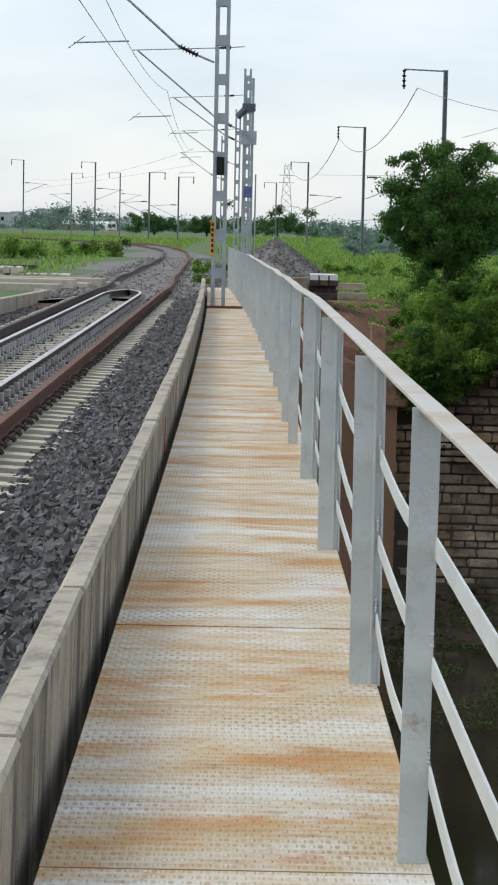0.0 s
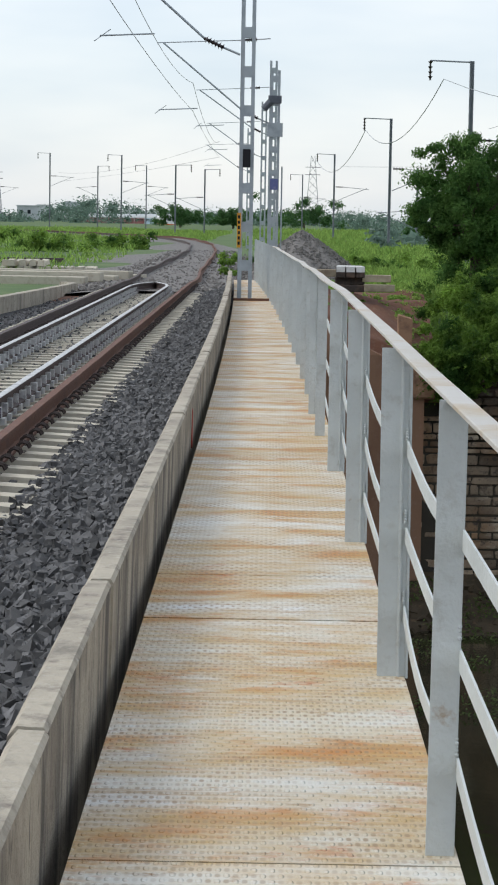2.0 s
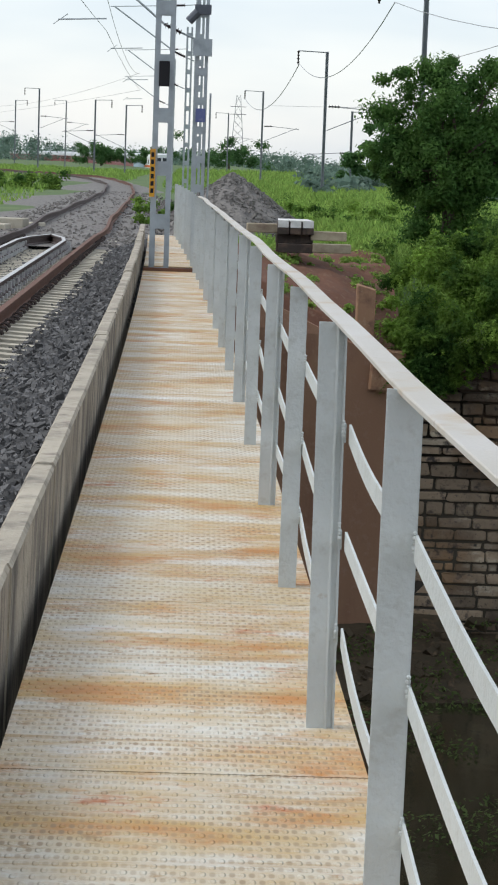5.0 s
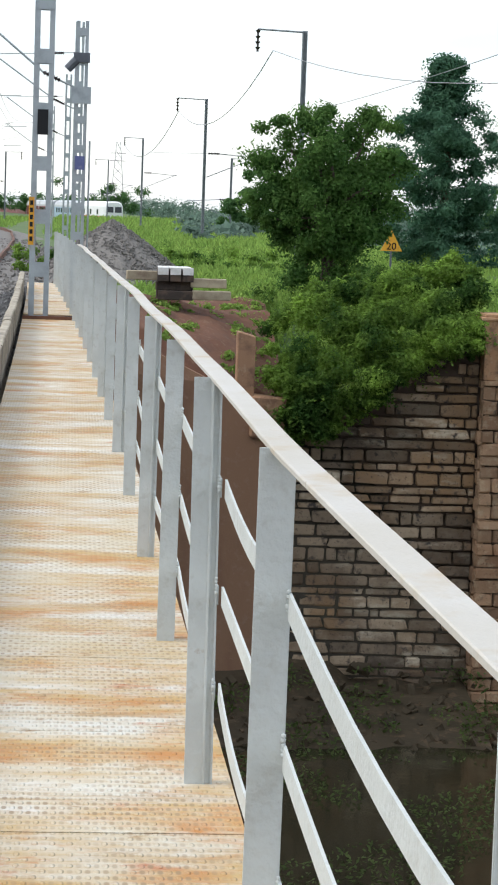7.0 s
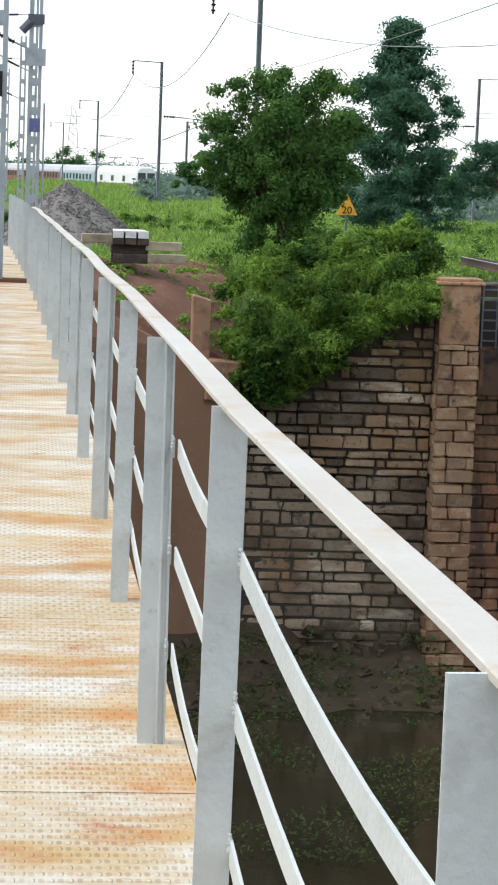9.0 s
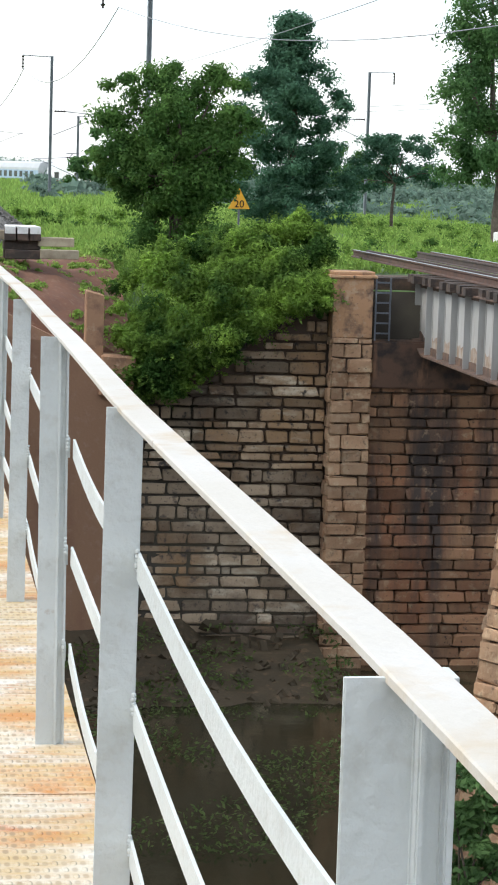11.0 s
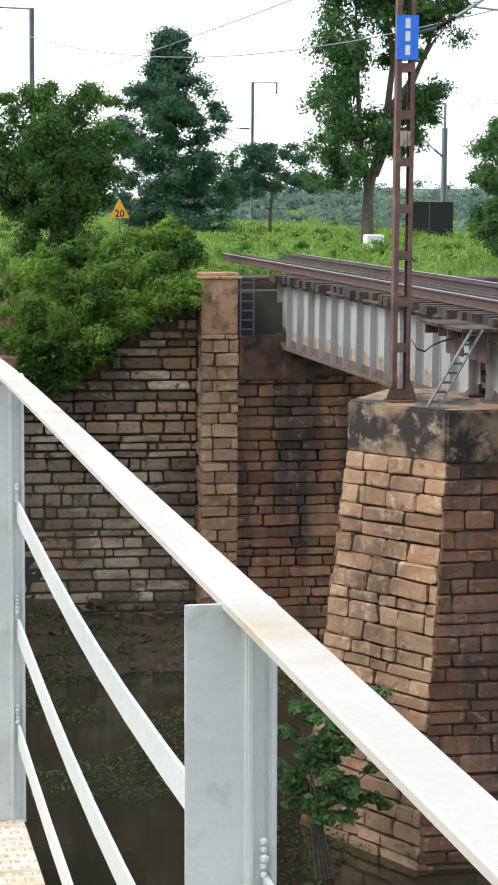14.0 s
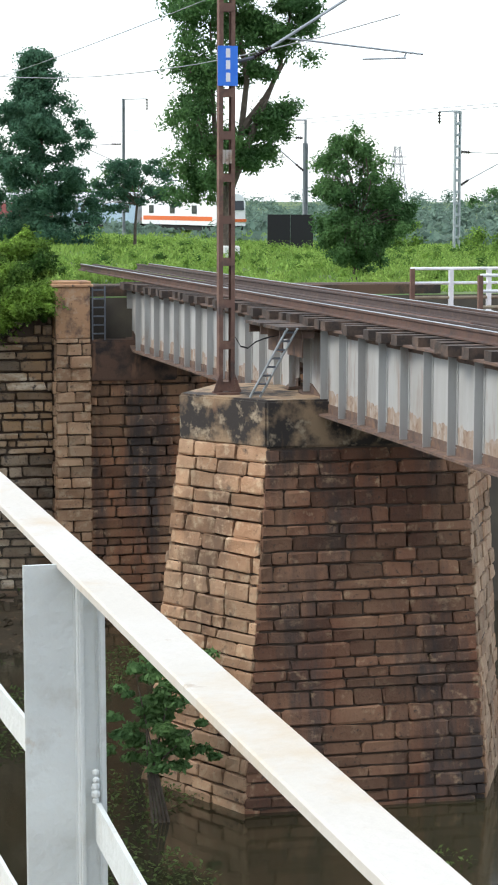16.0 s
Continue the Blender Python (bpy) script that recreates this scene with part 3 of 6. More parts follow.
def masonry(parent, mat, bottom, top, course, lengths, depth=0.14, clip=None, joined=None, gap=0.026, vary=0.15):
    """Courses of stones on the face between the lines bottom=(a, b) and top=(a, b), left to right seen from outside.
    joined: a bmesh that takes the stones instead of separate objects."""
    a0, b0, a1, b1 = [Vector(p) for p in (*bottom, *top)]
    z, rows = a0.z, []
    while z < a1.z - 0.05:
        h = min(course * random.uniform(1 - vary, 1 + vary), a1.z - z)
        rows.append((z, h))
        z += h
    for z, h in rows:
        f = (z + h / 2 - a0.z) / (a1.z - a0.z)
        a, b = a0.lerp(a1, f), b0.lerp(b1, f)
        u = (b - a).normalized()
        up = ((a1 - a0) - u * (a1 - a0).dot(u)).normalized()
        out = u.cross(up).normalized()
        width, s = (b - a).length, 0.0
        first = random.uniform(0.5, 1.0)
        while s < width - 0.02:
            l = random.uniform(*lengths) * first
            first = 1.0
            if width - s - l < lengths[0] * 0.5:
                l = width - s
            c = a + u * (s + l / 2) - out * (depth / 2 - random.uniform(-0.015, 0.035))
            s += l
            if clip and not clip(c, h):
                continue
            m = Matrix.Translation(c) @ Matrix((u, out, up)).transposed().to_4x4() @ pose(0, 0, 0, random.uniform(-2, 2), random.uniform(-1, 1), random.uniform(-1.5, 1.5))
            m = m @ Matrix.Diagonal((l - gap * 0.7, depth, h - gap, 1))
            k = random.randrange(len(STONES))
            if joined is not None:
                n0 = len(joined.verts)
                joined.from_mesh(STONES[k])
                joined.verts.ensure_lookup_table()
                for v in joined.verts[n0:]:
                    v.co = m @ v.co
            else:
                ob = new("stone", stone_mesh(k, mat))
                ob.matrix_world = m
                ob.parent = parent


def loft(bm, low, high):
    lo, hi = [bm.verts.new(p) for p in low], [bm.verts.new(p) for p in high]
    n = len(lo)
    for i in range(n):
        bm.faces.new((lo[i], lo[(i + 1) % n], hi[(i + 1) % n], hi[i]))
    bm.faces.new(lo[::-1])
    bm.faces.new(hi)


pier = empty("bridge_pier", "battered sandstone pier with pointed noses and stained bed block", "pier")
Z0, Z1, Z2 = -7.6, -2.08, -1.40
PB = [(7.52, 23.15), (11.25, 23.15), (12.35, 25.5), (11.25, 27.85), (7.52, 27.85), (6.5, 25.45)]
PT = [(8.06, 23.93), (11.12, 23.93), (12.05, 25.5), (11.12, 27.0), (8.06, 27.0), (7.1, 25.42)]


def inset(pts, d):
    cx, cy = sum(p[0] for p in pts) / len(pts), sum(p[1] for p in pts) / len(pts)
    return [(cx + (x - cx) * (1 - d / 2), cy + (y - cy) * (1 - d / 2)) for x, y in pts]


bm = bmesh.new()
loft(bm, [(x, y, Z0) for x, y in inset(PB, 0.05)], [(x, y, Z1) for x, y in inset(PT, 0.06)])
part("mortar_core", bm, M_MORTAR, pier)
bm = bmesh.new()
loft(bm, [(x, y, Z1 - 0.02) for x, y in PT], [(x, y, Z2) for x, y in inset(PT, -0.01)])
bmesh.ops.bevel(bm, geom=list(bm.edges), offset=0.03, segments=2, affect="EDGES")
part("bed_block", bm, M_BEDBLOCK, pier, "black-stained plastered bed block")
# West nose in the lighter stone, south face in the shade-darkened one.
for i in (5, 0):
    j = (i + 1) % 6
    masonry(pier, M_STONE if i == 5 else M_PIERSHADE, ((*PB[i], Z0), (*PB[j], Z0)), ((*PT[i], Z1), (*PT[j], Z1)), 0.205, (0.24, 0.85), gap=0.025, vary=0.3)
joined = bmesh.new()
for i in (1, 2, 3, 4):
    j = (i + 1) % 6
    masonry(None, M_STONE, ((*PB[i], Z0), (*PB[j], Z0)), ((*PT[i], Z1), (*PT[j], Z1)), 0.226, (0.22, 0.66), joined=joined)
M_STONEREST = material("sandstone_rest", (0.40, 0.275, 0.18), 0.9, 0, STONE_SPOTS, 1.6, 14, 0.30)
part("rear_facing", joined, M_STONEREST, pier)["kind"] = "stuff"

abutment = empty("bridge_abutment", "dark stained sandstone abutment of the old railway bridge", "abutment")
bm = bmesh.new()
box(bm, 7.35, 16.0, 38.15, 40.0, -8.0, -1.50)
part("mortar_core", bm, M_MORTAR, abutment)
bm = bmesh.new()
box(bm, 7.31, 7.98, 37.95, 38.15, -8.0, -1.38)
part("pilaster_core", bm, M_MORTAR, abutment)
bm = bmesh.new()
box(bm, 7.4, 16.0, 39.302, 40.0, -1.5, -0.32)
part("upper_core", bm, M_MORTAR, abutment)
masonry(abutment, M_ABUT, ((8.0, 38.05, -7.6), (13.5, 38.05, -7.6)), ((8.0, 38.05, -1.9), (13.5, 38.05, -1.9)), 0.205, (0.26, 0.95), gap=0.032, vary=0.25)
bm = bmesh.new()
box(bm, 8.02, 9.85, 37.95, 39.3, -2.25, -1.40)
bmesh.ops.bevel(bm, geom=list(bm.edges), offset=0.03, segments=2, affect="EDGES")
part("bed_block", bm, M_DARKBLOCK, abutment, "dark cement bed block under the girder end")
bm = bmesh.new()
box(bm, 8.15, 16, 39.0, 39.3, -1.42, -0.33)
part("ballast_wall", bm, M_DARKBLOCK, abutment)
bm = bmesh.new()
box(bm, 7.28, 8.0, 37.9, 38.6, -1.35, -0.30)
box(bm, 7.22, 8.06, 37.84, 38.66, -0.30, -0.24)
box(bm, 7.26, 8.02, 37.88, 38.62, -0.24, -0.18)
bmesh.ops.bevel(bm, geom=list(bm.edges), offset=0.012, segments=1, affect="EDGES")
part("pilaster", bm, M_PILASTER, abutment, "plastered pilaster with a moulded cap")
masonry(abutment, M_STONE, ((7.28, 37.82, -7.6), (8.02, 37.82, -7.6)), ((7.28, 37.9, -1.35), (8.02, 37.9, -1.35)), 0.222, (0.3, 0.8), depth=0.3, gap=0.021, vary=0.25)
masonry(abutment, M_STONE, ((7.26, 38.2, -7.6), (7.26, 37.85, -7.6)), ((7.28, 38.2, -1.35), (7.28, 37.95, -1.35)), 0.25, (0.3, 0.6))
bm = bmesh.new()
for x in (8.06, 8.32):
    box(bm, x - 0.014, x + 0.014, 37.93, 37.96, -1.4, -0.28)
for k in range(6):
    box(bm, 8.06, 8.32, 37.935, 37.955, -1.28 + 0.18 * k, -1.25 + 0.18 * k)
tagged(finish("access_ladder", bm, M_DARKSTEEL), "dark steel ladder standing against the abutment", "ladder")

wing = empty("wing_wall", "weathered stone masonry wing wall of the old bridge", "wall", kind="structure")


def wing_top(x):
    return float(np.interp(x, [3.6, 4.5, 6.8, 7.3], [-2.85, -2.35, -1.0, -0.75]))


bm = bmesh.new()
front = [bm.verts.new(p) for p in ((3.2, 38.52, -8.0), (7.35, 38.3, -8.0), (7.35, 38.3, -0.8), (6.8, 38.33, -1.05), (4.5, 38.46, -2.4), (3.2, 38.52, -3.0))]
ext = bmesh.ops.extrude_face_region(bm, geom=[bm.faces.new(front)])
for v in ext["geom"]:
    if isinstance(v, bmesh.types.BMVert):
        v.co.y += 0.5
part("mortar_core", bm, M_MORTAR, wing)
masonry(wing, M_WINGSTONE, ((3.3, 38.36, -7.7), (7.27, 38.16, -7.7)), ((3.3, 38.42, -0.8), (7.27, 38.22, -0.8)), 0.21, (0.16, 0.85), gap=0.05, vary=0.35,
        clip=lambda c, h: c.z + h / 2 < wing_top(c.x))
for k in range(6):
    x0, x1 = 4.35 + 0.48 * k, 4.35 + 0.48 * k + 0.47
    bm = bmesh.new()
    za, zb = wing_top(x0), wing_top(x1)
    lift = random.uniform(-0.02, 0.02)
    lo = [bm.verts.new((x, y, z + lift)) for x, z in ((x0, za), (x1, zb)) for y in (38.12, 38.62)]
    hi = [bm.verts.new((v.co.x, v.co.y, v.co.z + 0.10)) for v in lo]
    bm.faces.new([lo[q] for q in (0, 1, 3, 2)])
    bm.faces.new([hi[q] for q in (2, 3, 1, 0)])
    for a, b in ((0, 1), (1, 3), (3, 2), (2, 0)):
        bm.faces.new((lo[a], lo[b], hi[b], hi[a]))
    bmesh.ops.recalc_face_normals(bm, faces=bm.faces)
    bmesh.ops.bevel(bm, geom=list(bm.edges), offset=0.012, segments=1, affect="EDGES")
    part("coping", bm, M_BEDBLOCK, wing)


def girder(name, y0, y1):
    """A riveted plate-girder span from y0 (south) to y1 (north)."""
    g = empty(name, "grey painted riveted plate girder span with rusty flanges", "bridge girder", "girder spans")
    for x in (8.9, 10.75):
        bm = bmesh.new()
        e = 0.95
        prof = [(y0, -1.36), (y0 + 0.25, -1.40), (y0 + e, -1.62), (y1 - e, -1.62), (y1 - 0.25, -1.40), (y1, -1.36), (y1, -0.38), (y0, -0.38)]
        lo, hi = [bm.verts.new((x + 0.10, y, z)) for y, z in prof], [bm.verts.new((x + 0.112, y, z)) for y, z in prof]
        bm.faces.new(lo), bm.faces.new(hi[::-1])
        for i in range(8):
            bm.faces.new((lo[i], lo[(i + 1) % 8], hi[(i + 1) % 8], hi[i]))
        part("web", bm, M_GIRDER, g)
        bm = bmesh.new()
        for (ya, za), (yb, zb) in zip(prof[:6], prof[1:6]):
            rings = [[bm.verts.new((xx, yy, zz)) for xx, zz in ((x - 0.06, z - 0.02), (x + 0.26, z - 0.02), (x + 0.26, z + 0.012), (x + 0.13, z + 0.02), (x + 0.13, z + 0.15), (x + 0.085, z + 0.15), (x + 0.085, z + 0.02), (x - 0.06, z + 0.012))] for yy, z in ((ya, za), (yb, zb))]
            for i in range(8):
                bm.faces.new((rings[0][i], rings[0][(i + 1) % 8], rings[1][(i + 1) % 8], rings[1][i]))
            bm.faces.new(rings[0][::-1]), bm.faces.new(rings[1])
        part("bottom_flange", bm, M_GIRDERRUST, g)
        if x < 9:
            bm = bmesh.new()
            rows2 = []
            k2 = int((y1 - y0 - 2 * e) / 0.06)
            for q in range(k2 + 1):
                y = y0 + e + (y1 - y0 - 2 * e) * q / k2
                h2 = 0.16 + 0.10 * noise.noise(Vector((y * 2.1, 4, 0))) + 0.07 * noise.noise(Vector((y * 9, 8, 0)))
                rows2.append((bm.verts.new((x + 0.098, y, -1.60)), bm.verts.new((x + 0.098, y, -1.44 + h2 * 1.1))))
            for (a0, a1), (b0, b1) in zip(rows2, rows2[1:]):
                bm.faces.new((a0, b0, b1, a1))
            part("rust_scale", bm, M_RUSTSTAIN, g, "rust-stained lower web")
        bm = bmesh.new()
        box(bm, x - 0.075, x + 0.26, y0, y1, -0.38, -0.35)
        box(bm, x + 0.085, x + 0.13, y0, y1, -0.46, -0.38)
        part("top_flange", bm, M_GIRDERRUST, g)
        n = int((y1 - y0 - 0.3) / 0.87)
        for i in range(n + 1):
            y = y0 + 0.15 + (y1 - y0 - 0.3) * i / n
            zb = float(np.interp(y, [p[0] for p in prof[:6]], [p[1] for p in prof[:6]])) + 0.02
            bm = bmesh.new()
            box(bm, x - 0.02, x + 0.10, y - 0.006, y + 0.006, zb, -0.40)
            box(bm, x + 0.088, x + 0.1, y - 0.05, y + 0.05, zb, -0.40)
            st = part("stiffener", bm, M_GIRDER, g)
            if x < 9 and y < 26:
                bm = bmesh.new()
                for k in range(9):
                    z = zb + 0.1 + (-0.55 - zb) * k / 8
                    for s in (-0.035, 0.035):
                        bmesh.ops.create_icosphere(bm, subdivisions=1, radius=0.012, matrix=pose(x + 0.086, y + s, z))
                part("rivets", bm, M_GIRDER, st)["kind"] = "stuff"
    for i in range(4):
        y = y0 + 1 + (y1 - y0 - 2) * i / 3
        bm = bmesh.new()
        box(bm, 9.02, 10.85, y - 0.04, y + 0.04, -1.5, -1.42)
        box(bm, 9.02, 10.85, y - 0.04, y + 0.04, -0.6, -0.5)
        part("cross_brace", bm, M_GIRDERRUST, g)
    return g


girder("girder_span", 12.8, 25.05)
girder("girder_span", 25.55, 38.6)
girder("girder_span", 0.2, 12.45)
girder("girder_span", -12.3, -0.1)


# Old bridge track
old_track = empty("old_bridge_track", "rusty rails on dark timber sleepers over the girders", "railway track", kind="structure")
RAIL = [(-0.068, 0), (0.068, 0), (0.068, 0.02), (0.012, 0.035), (0.012, 0.115), (0.034, 0.125), (0.034, 0.155), (-0.034, 0.155), (-0.034, 0.125), (-0.012, 0.115), (-0.012, 0.035), (-0.068, 0.02)]
for x, mat in ((9.25, M_OLDRAIL), (10.95, M_OLDRAIL), (9.55, M_DARKRAIL), (10.65, M_DARKRAIL)):
    bm = bmesh.new()
    sweep(bm, RAIL, [(x, y, -0.22 - max(0, y - 46) * 0.02) for y in (-12.5, 38, 46)])
    part("rail", bm, mat, old_track)
bm = bmesh.new()
for x in (9.25, 10.95):
    box(bm, x - 0.032, x + 0.032, -12.5, 46, -0.066, -0.062)
part("rail_head_shine", bm, M_GALV, old_track)
for y in [-12.08 + 0.52 * i for i in range(98)]:
    bm = bmesh.new()
    e = random.uniform(-0.12, 0.12)
    box(bm, 8.80 + e, 11.5 + e, y - 0.12, y + 0.12, -0.36, -0.225, pose(0, 0, random.uniform(-0.008, 0.004)))
    part("sleeper", bm, M_BLACKTIMBER, old_track)
bm = bmesh.new()
box(bm, 9.7, 10.5, 22.0, 29.0, -0.22, -0.2)
box(bm, 11.45, 13.9, 24.6, 28.1, -0.42, -0.36)
part("refuge_floor", bm, M_RUSTRAIL, old_track, "rusty steel plate floor of the trolley refuge")

fence = empty("refuge_railing", "white and rusty pipe railing round a trolley refuge", "railing")
for x, y, mat in ((11.63, 28.0, M_BROWNSTEEL), (11.6, 24.7, M_BROWNSTEEL), (12.31, 28.0, M_WHITE), (12.98, 28.0, M_WHITE), (13.75, 28.0, M_WHITE), (13.75, 26.3, M_WHITE), (13.75, 24.7, M_WHITE), (12.6, 24.7, M_BROWNSTEEL)):
    bm = bmesh.new()
    box(bm, x - 0.035, x + 0.035, y - 0.035, y + 0.035, -0.4, 0.36)
    box(bm, x - 0.07, x + 0.07, y - 0.07, y + 0.07, -0.36, -0.345)
    part("post", bm, mat, fence)
for z, mat in ((0.36, M_WHITE), (0.12, M_WHITE), (-0.12, M_TIMBER)):
    for a, b in (((11.6, 28, z), (13.75, 28, z)), ((13.75, 28, z), (13.75, 24.7, z)), ((11.6, 24.7, z), (13.75, 24.7, z))):
        bm = bmesh.new()
        tube(bm, a, b, 0.026)
        part("rail", bm, mat, fence)

# Brackets and side planks where the spans meet on the pier
for k, (y0, y1) in enumerate(((24.0, 24.9), (25.1, 26.0))):
    bracket = empty("platform_bracket", "dark steel bracket carrying side planks at the pier", "bracket", "pier brackets", at=(8.6, y0, -0.42))
    bm = bmesh.new()
    box(bm, -0.34, 0.24, 0, y1 - y0, 0.03, 0.075)
    part("plank", bm, M_BLACKTIMBER, bracket)
    bm = bmesh.new()
    box(bm, 0.02, 0.04, 0.05, y1 - y0 - 0.05, -0.38, 0.03)
    box(bm, -0.3, 0.22, 0.1, 0.13, -0.1, 0.03)
    box(bm, -0.3, 0.22, y1 - y0 - 0.13, y1 - y0 - 0.1, -0.1, 0.03)
    part("plate", bm, M_GIRDERRUST, bracket)
cable = [(7.86, 25.0, -0.55), (7.94, 25.0, -0.68), (8.05, 25.0, -0.71), (8.17, 25.0, -0.62), (8.3, 25.0, -0.57), (8.6, 25.0, -0.5)]
bm = bmesh.new()
sweep(bm, [(0, -0.012), (0.012, 0), (0, 0.012), (-0.012, 0)], cable)
tagged(finish("cable", bm, M_BLACK), "loose black cable between the mast and the girder", "cable")

# Track on the new bridge
track = empty("railway_track", "rusty running rails and grey guard rails on concrete sleepers", "railway track", kind="structure")
RX = [(-20, -1.99), (45, -1.99), (52, -1.96), (60, -2.18), (75, -2.32), (104, -2.7), (137, -3.75), (165, -5.8), (180, -7.3), (197, -11.5), (230, -22), (280, -45)]
LX = [(-20, -3.72), (45, -3.74), (52, -3.74), (60, -3.93), (75, -3.98), (104, -4.15), (137, -5.2), (160, -7.2), (176, -9.0), (195, -13.2), (228, -24), (278, -47)]


def smooth_path(pairs, z, step=1.5):
    ys = np.arange(pairs[0][0], pairs[-1][0], step)
    k = np.array(pairs, float)
    x = np.interp(ys, k[:, 0], k[:, 1])
    for _ in range(3):
        x[1:-1] = (x[:-2] + 2 * x[1:-1] + x[2:]) / 4
    return [(float(a), float(b), z) for a, b in zip(x, ys)]


BIGRAIL = [(u * 1.1, v * 1.1) for u, v in RAIL]
for pairs, mat in ((RX, M_RUSTRAIL), (LX, M_DARKRAIL)):
    bm = bmesh.new()
    sweep(bm, BIGRAIL, [(x, y, z + (0.03 * math.sin(y * 0.35) if y > 46 else 0)) for x, y, z in smooth_path(pairs, -0.38)])
    part("rail", bm, mat, track)
# Guard rails: the shaded side is put into a dark web, head kept pale.
for x0, x1 in ((-2.42, -2.62), (-3.3, -3.1)):
    bm = bmesh.new()
    sweep(bm, BIGRAIL, [(x0, y, -0.37) for y in (-20, 10, 30, 42.0)] + [((x0 + x1) / 2, 43.5, -0.37), (-2.86, 45.2, -0.37)])
    guard = part("guard_rail", bm, M_DARKRAIL, track)
    bm = bmesh.new()
    sweep(bm, [(-0.034, 0.165), (0.034, 0.165), (0.034, 0.176), (-0.034, 0.176)], [(x0, y, -0.37) for y in (-20, 10, 30, 42.0)] + [((x0 + x1) / 2, 43.5, -0.37), (-2.86, 45.2, -0.37)])
    part("rail_head", bm, M_GUARD, guard, "bright rail head above a web coloured dark for shade")
SLEEPER_BM = bmesh.new()
out = [(-0.125, 0), (0.125, 0), (0.10, 0.21), (-0.10, 0.21)]
xs_ = [(-1.37, 0.0), (-0.95, 0.0), (-0.35, -0.05), (0.35, -0.05), (0.95, 0.0), (1.37, -0.02)]
rings = []
for x, drop in xs_:
    rings.append([SLEEPER_BM.verts.new((x, u, v + (drop if v > 0.1 else 0))) for u, v in out])
for r0, r1 in zip(rings, rings[1:]):
    for i in range(4):
        SLEEPER_BM.faces.new((r0[i], r0[(i + 1) % 4], r1[(i + 1) % 4], r1[i]))
SLEEPER_BM.faces.new(rings[0][::-1]), SLEEPER_BM.faces.new(rings[-1])
bmesh.ops.recalc_face_normals(SLEEPER_BM, faces=SLEEPER_BM.faces)
SLEEPER_ME = bpy.data.meshes.new("sleeper")
SLEEPER_BM.to_mesh(SLEEPER_ME)
SLEEPER_ME.materials.append(M_SLEEPER)
CLIP_BM = bmesh.new()
for s in (-1, 1):
    for x in (-0.865, 0.865):
        for side in (-0.11, 0.11):
            pts = [Vector((x + side + 0.05 * math.cos(a), s * 0.05, 0.245 + 0.045 * math.sin(a))) for a in [k * math.pi * 1.6 / 6 for k in range(7)]]
            for p, q in zip(pts, pts[1:]):
                tube(CLIP_BM, p, q, 0.012, n=5)
CLIP_ME = bpy.data.meshes.new("rail_clip")
CLIP_BM.to_mesh(CLIP_ME)
CLIP_ME.materials.append(M_CLIP)
BLOCK_BM = bmesh.new()
for x in (0.43, -0.43):
    box(BLOCK_BM, x - 0.11, x + 0.11, -0.07, 0.07, 0.17, 0.235)
    box(BLOCK_BM, x - 0.075, x + 0.075, -0.045, 0.045, 0.235, 0.33)
BLOCK_ME = bpy.data.meshes.new("chair")
BLOCK_BM.to_mesh(BLOCK_ME)
BLOCK_ME.materials.append(M_GUARD)
for y in [-19.5 + 0.5 * i for i in range(135)]:
    sl = new("sleeper", SLEEPER_ME)
    sl.matrix_world = pose(-2.855 + random.uniform(-0.015, 0.015), y, -0.59, 0, random.uniform(-0.3, 0.3), random.uniform(-0.8, 0.8))
    sl.parent = track
    for nm, me in (("rail_clip", CLIP_ME), ("chair", BLOCK_ME)):
        if nm == "chair" and y > 43:
            continue
        ob = new(nm, me)
        ob.matrix_world = pose(-2.855, y, -0.59)
        ob.parent = sl
        ob.matrix_world = Matrix()
        ob.matrix_basis = Matrix()

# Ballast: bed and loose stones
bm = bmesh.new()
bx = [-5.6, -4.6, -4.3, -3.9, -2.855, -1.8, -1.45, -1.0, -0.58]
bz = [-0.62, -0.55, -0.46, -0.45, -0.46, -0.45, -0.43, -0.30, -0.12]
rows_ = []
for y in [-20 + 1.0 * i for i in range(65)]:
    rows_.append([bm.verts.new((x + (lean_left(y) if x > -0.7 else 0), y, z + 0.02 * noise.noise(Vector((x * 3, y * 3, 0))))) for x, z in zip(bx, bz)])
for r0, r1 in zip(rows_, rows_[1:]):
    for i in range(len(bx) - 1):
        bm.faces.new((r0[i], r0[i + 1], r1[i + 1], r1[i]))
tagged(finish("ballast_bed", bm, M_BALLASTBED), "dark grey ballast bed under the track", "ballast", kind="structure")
rng = np.random.default_rng(7)


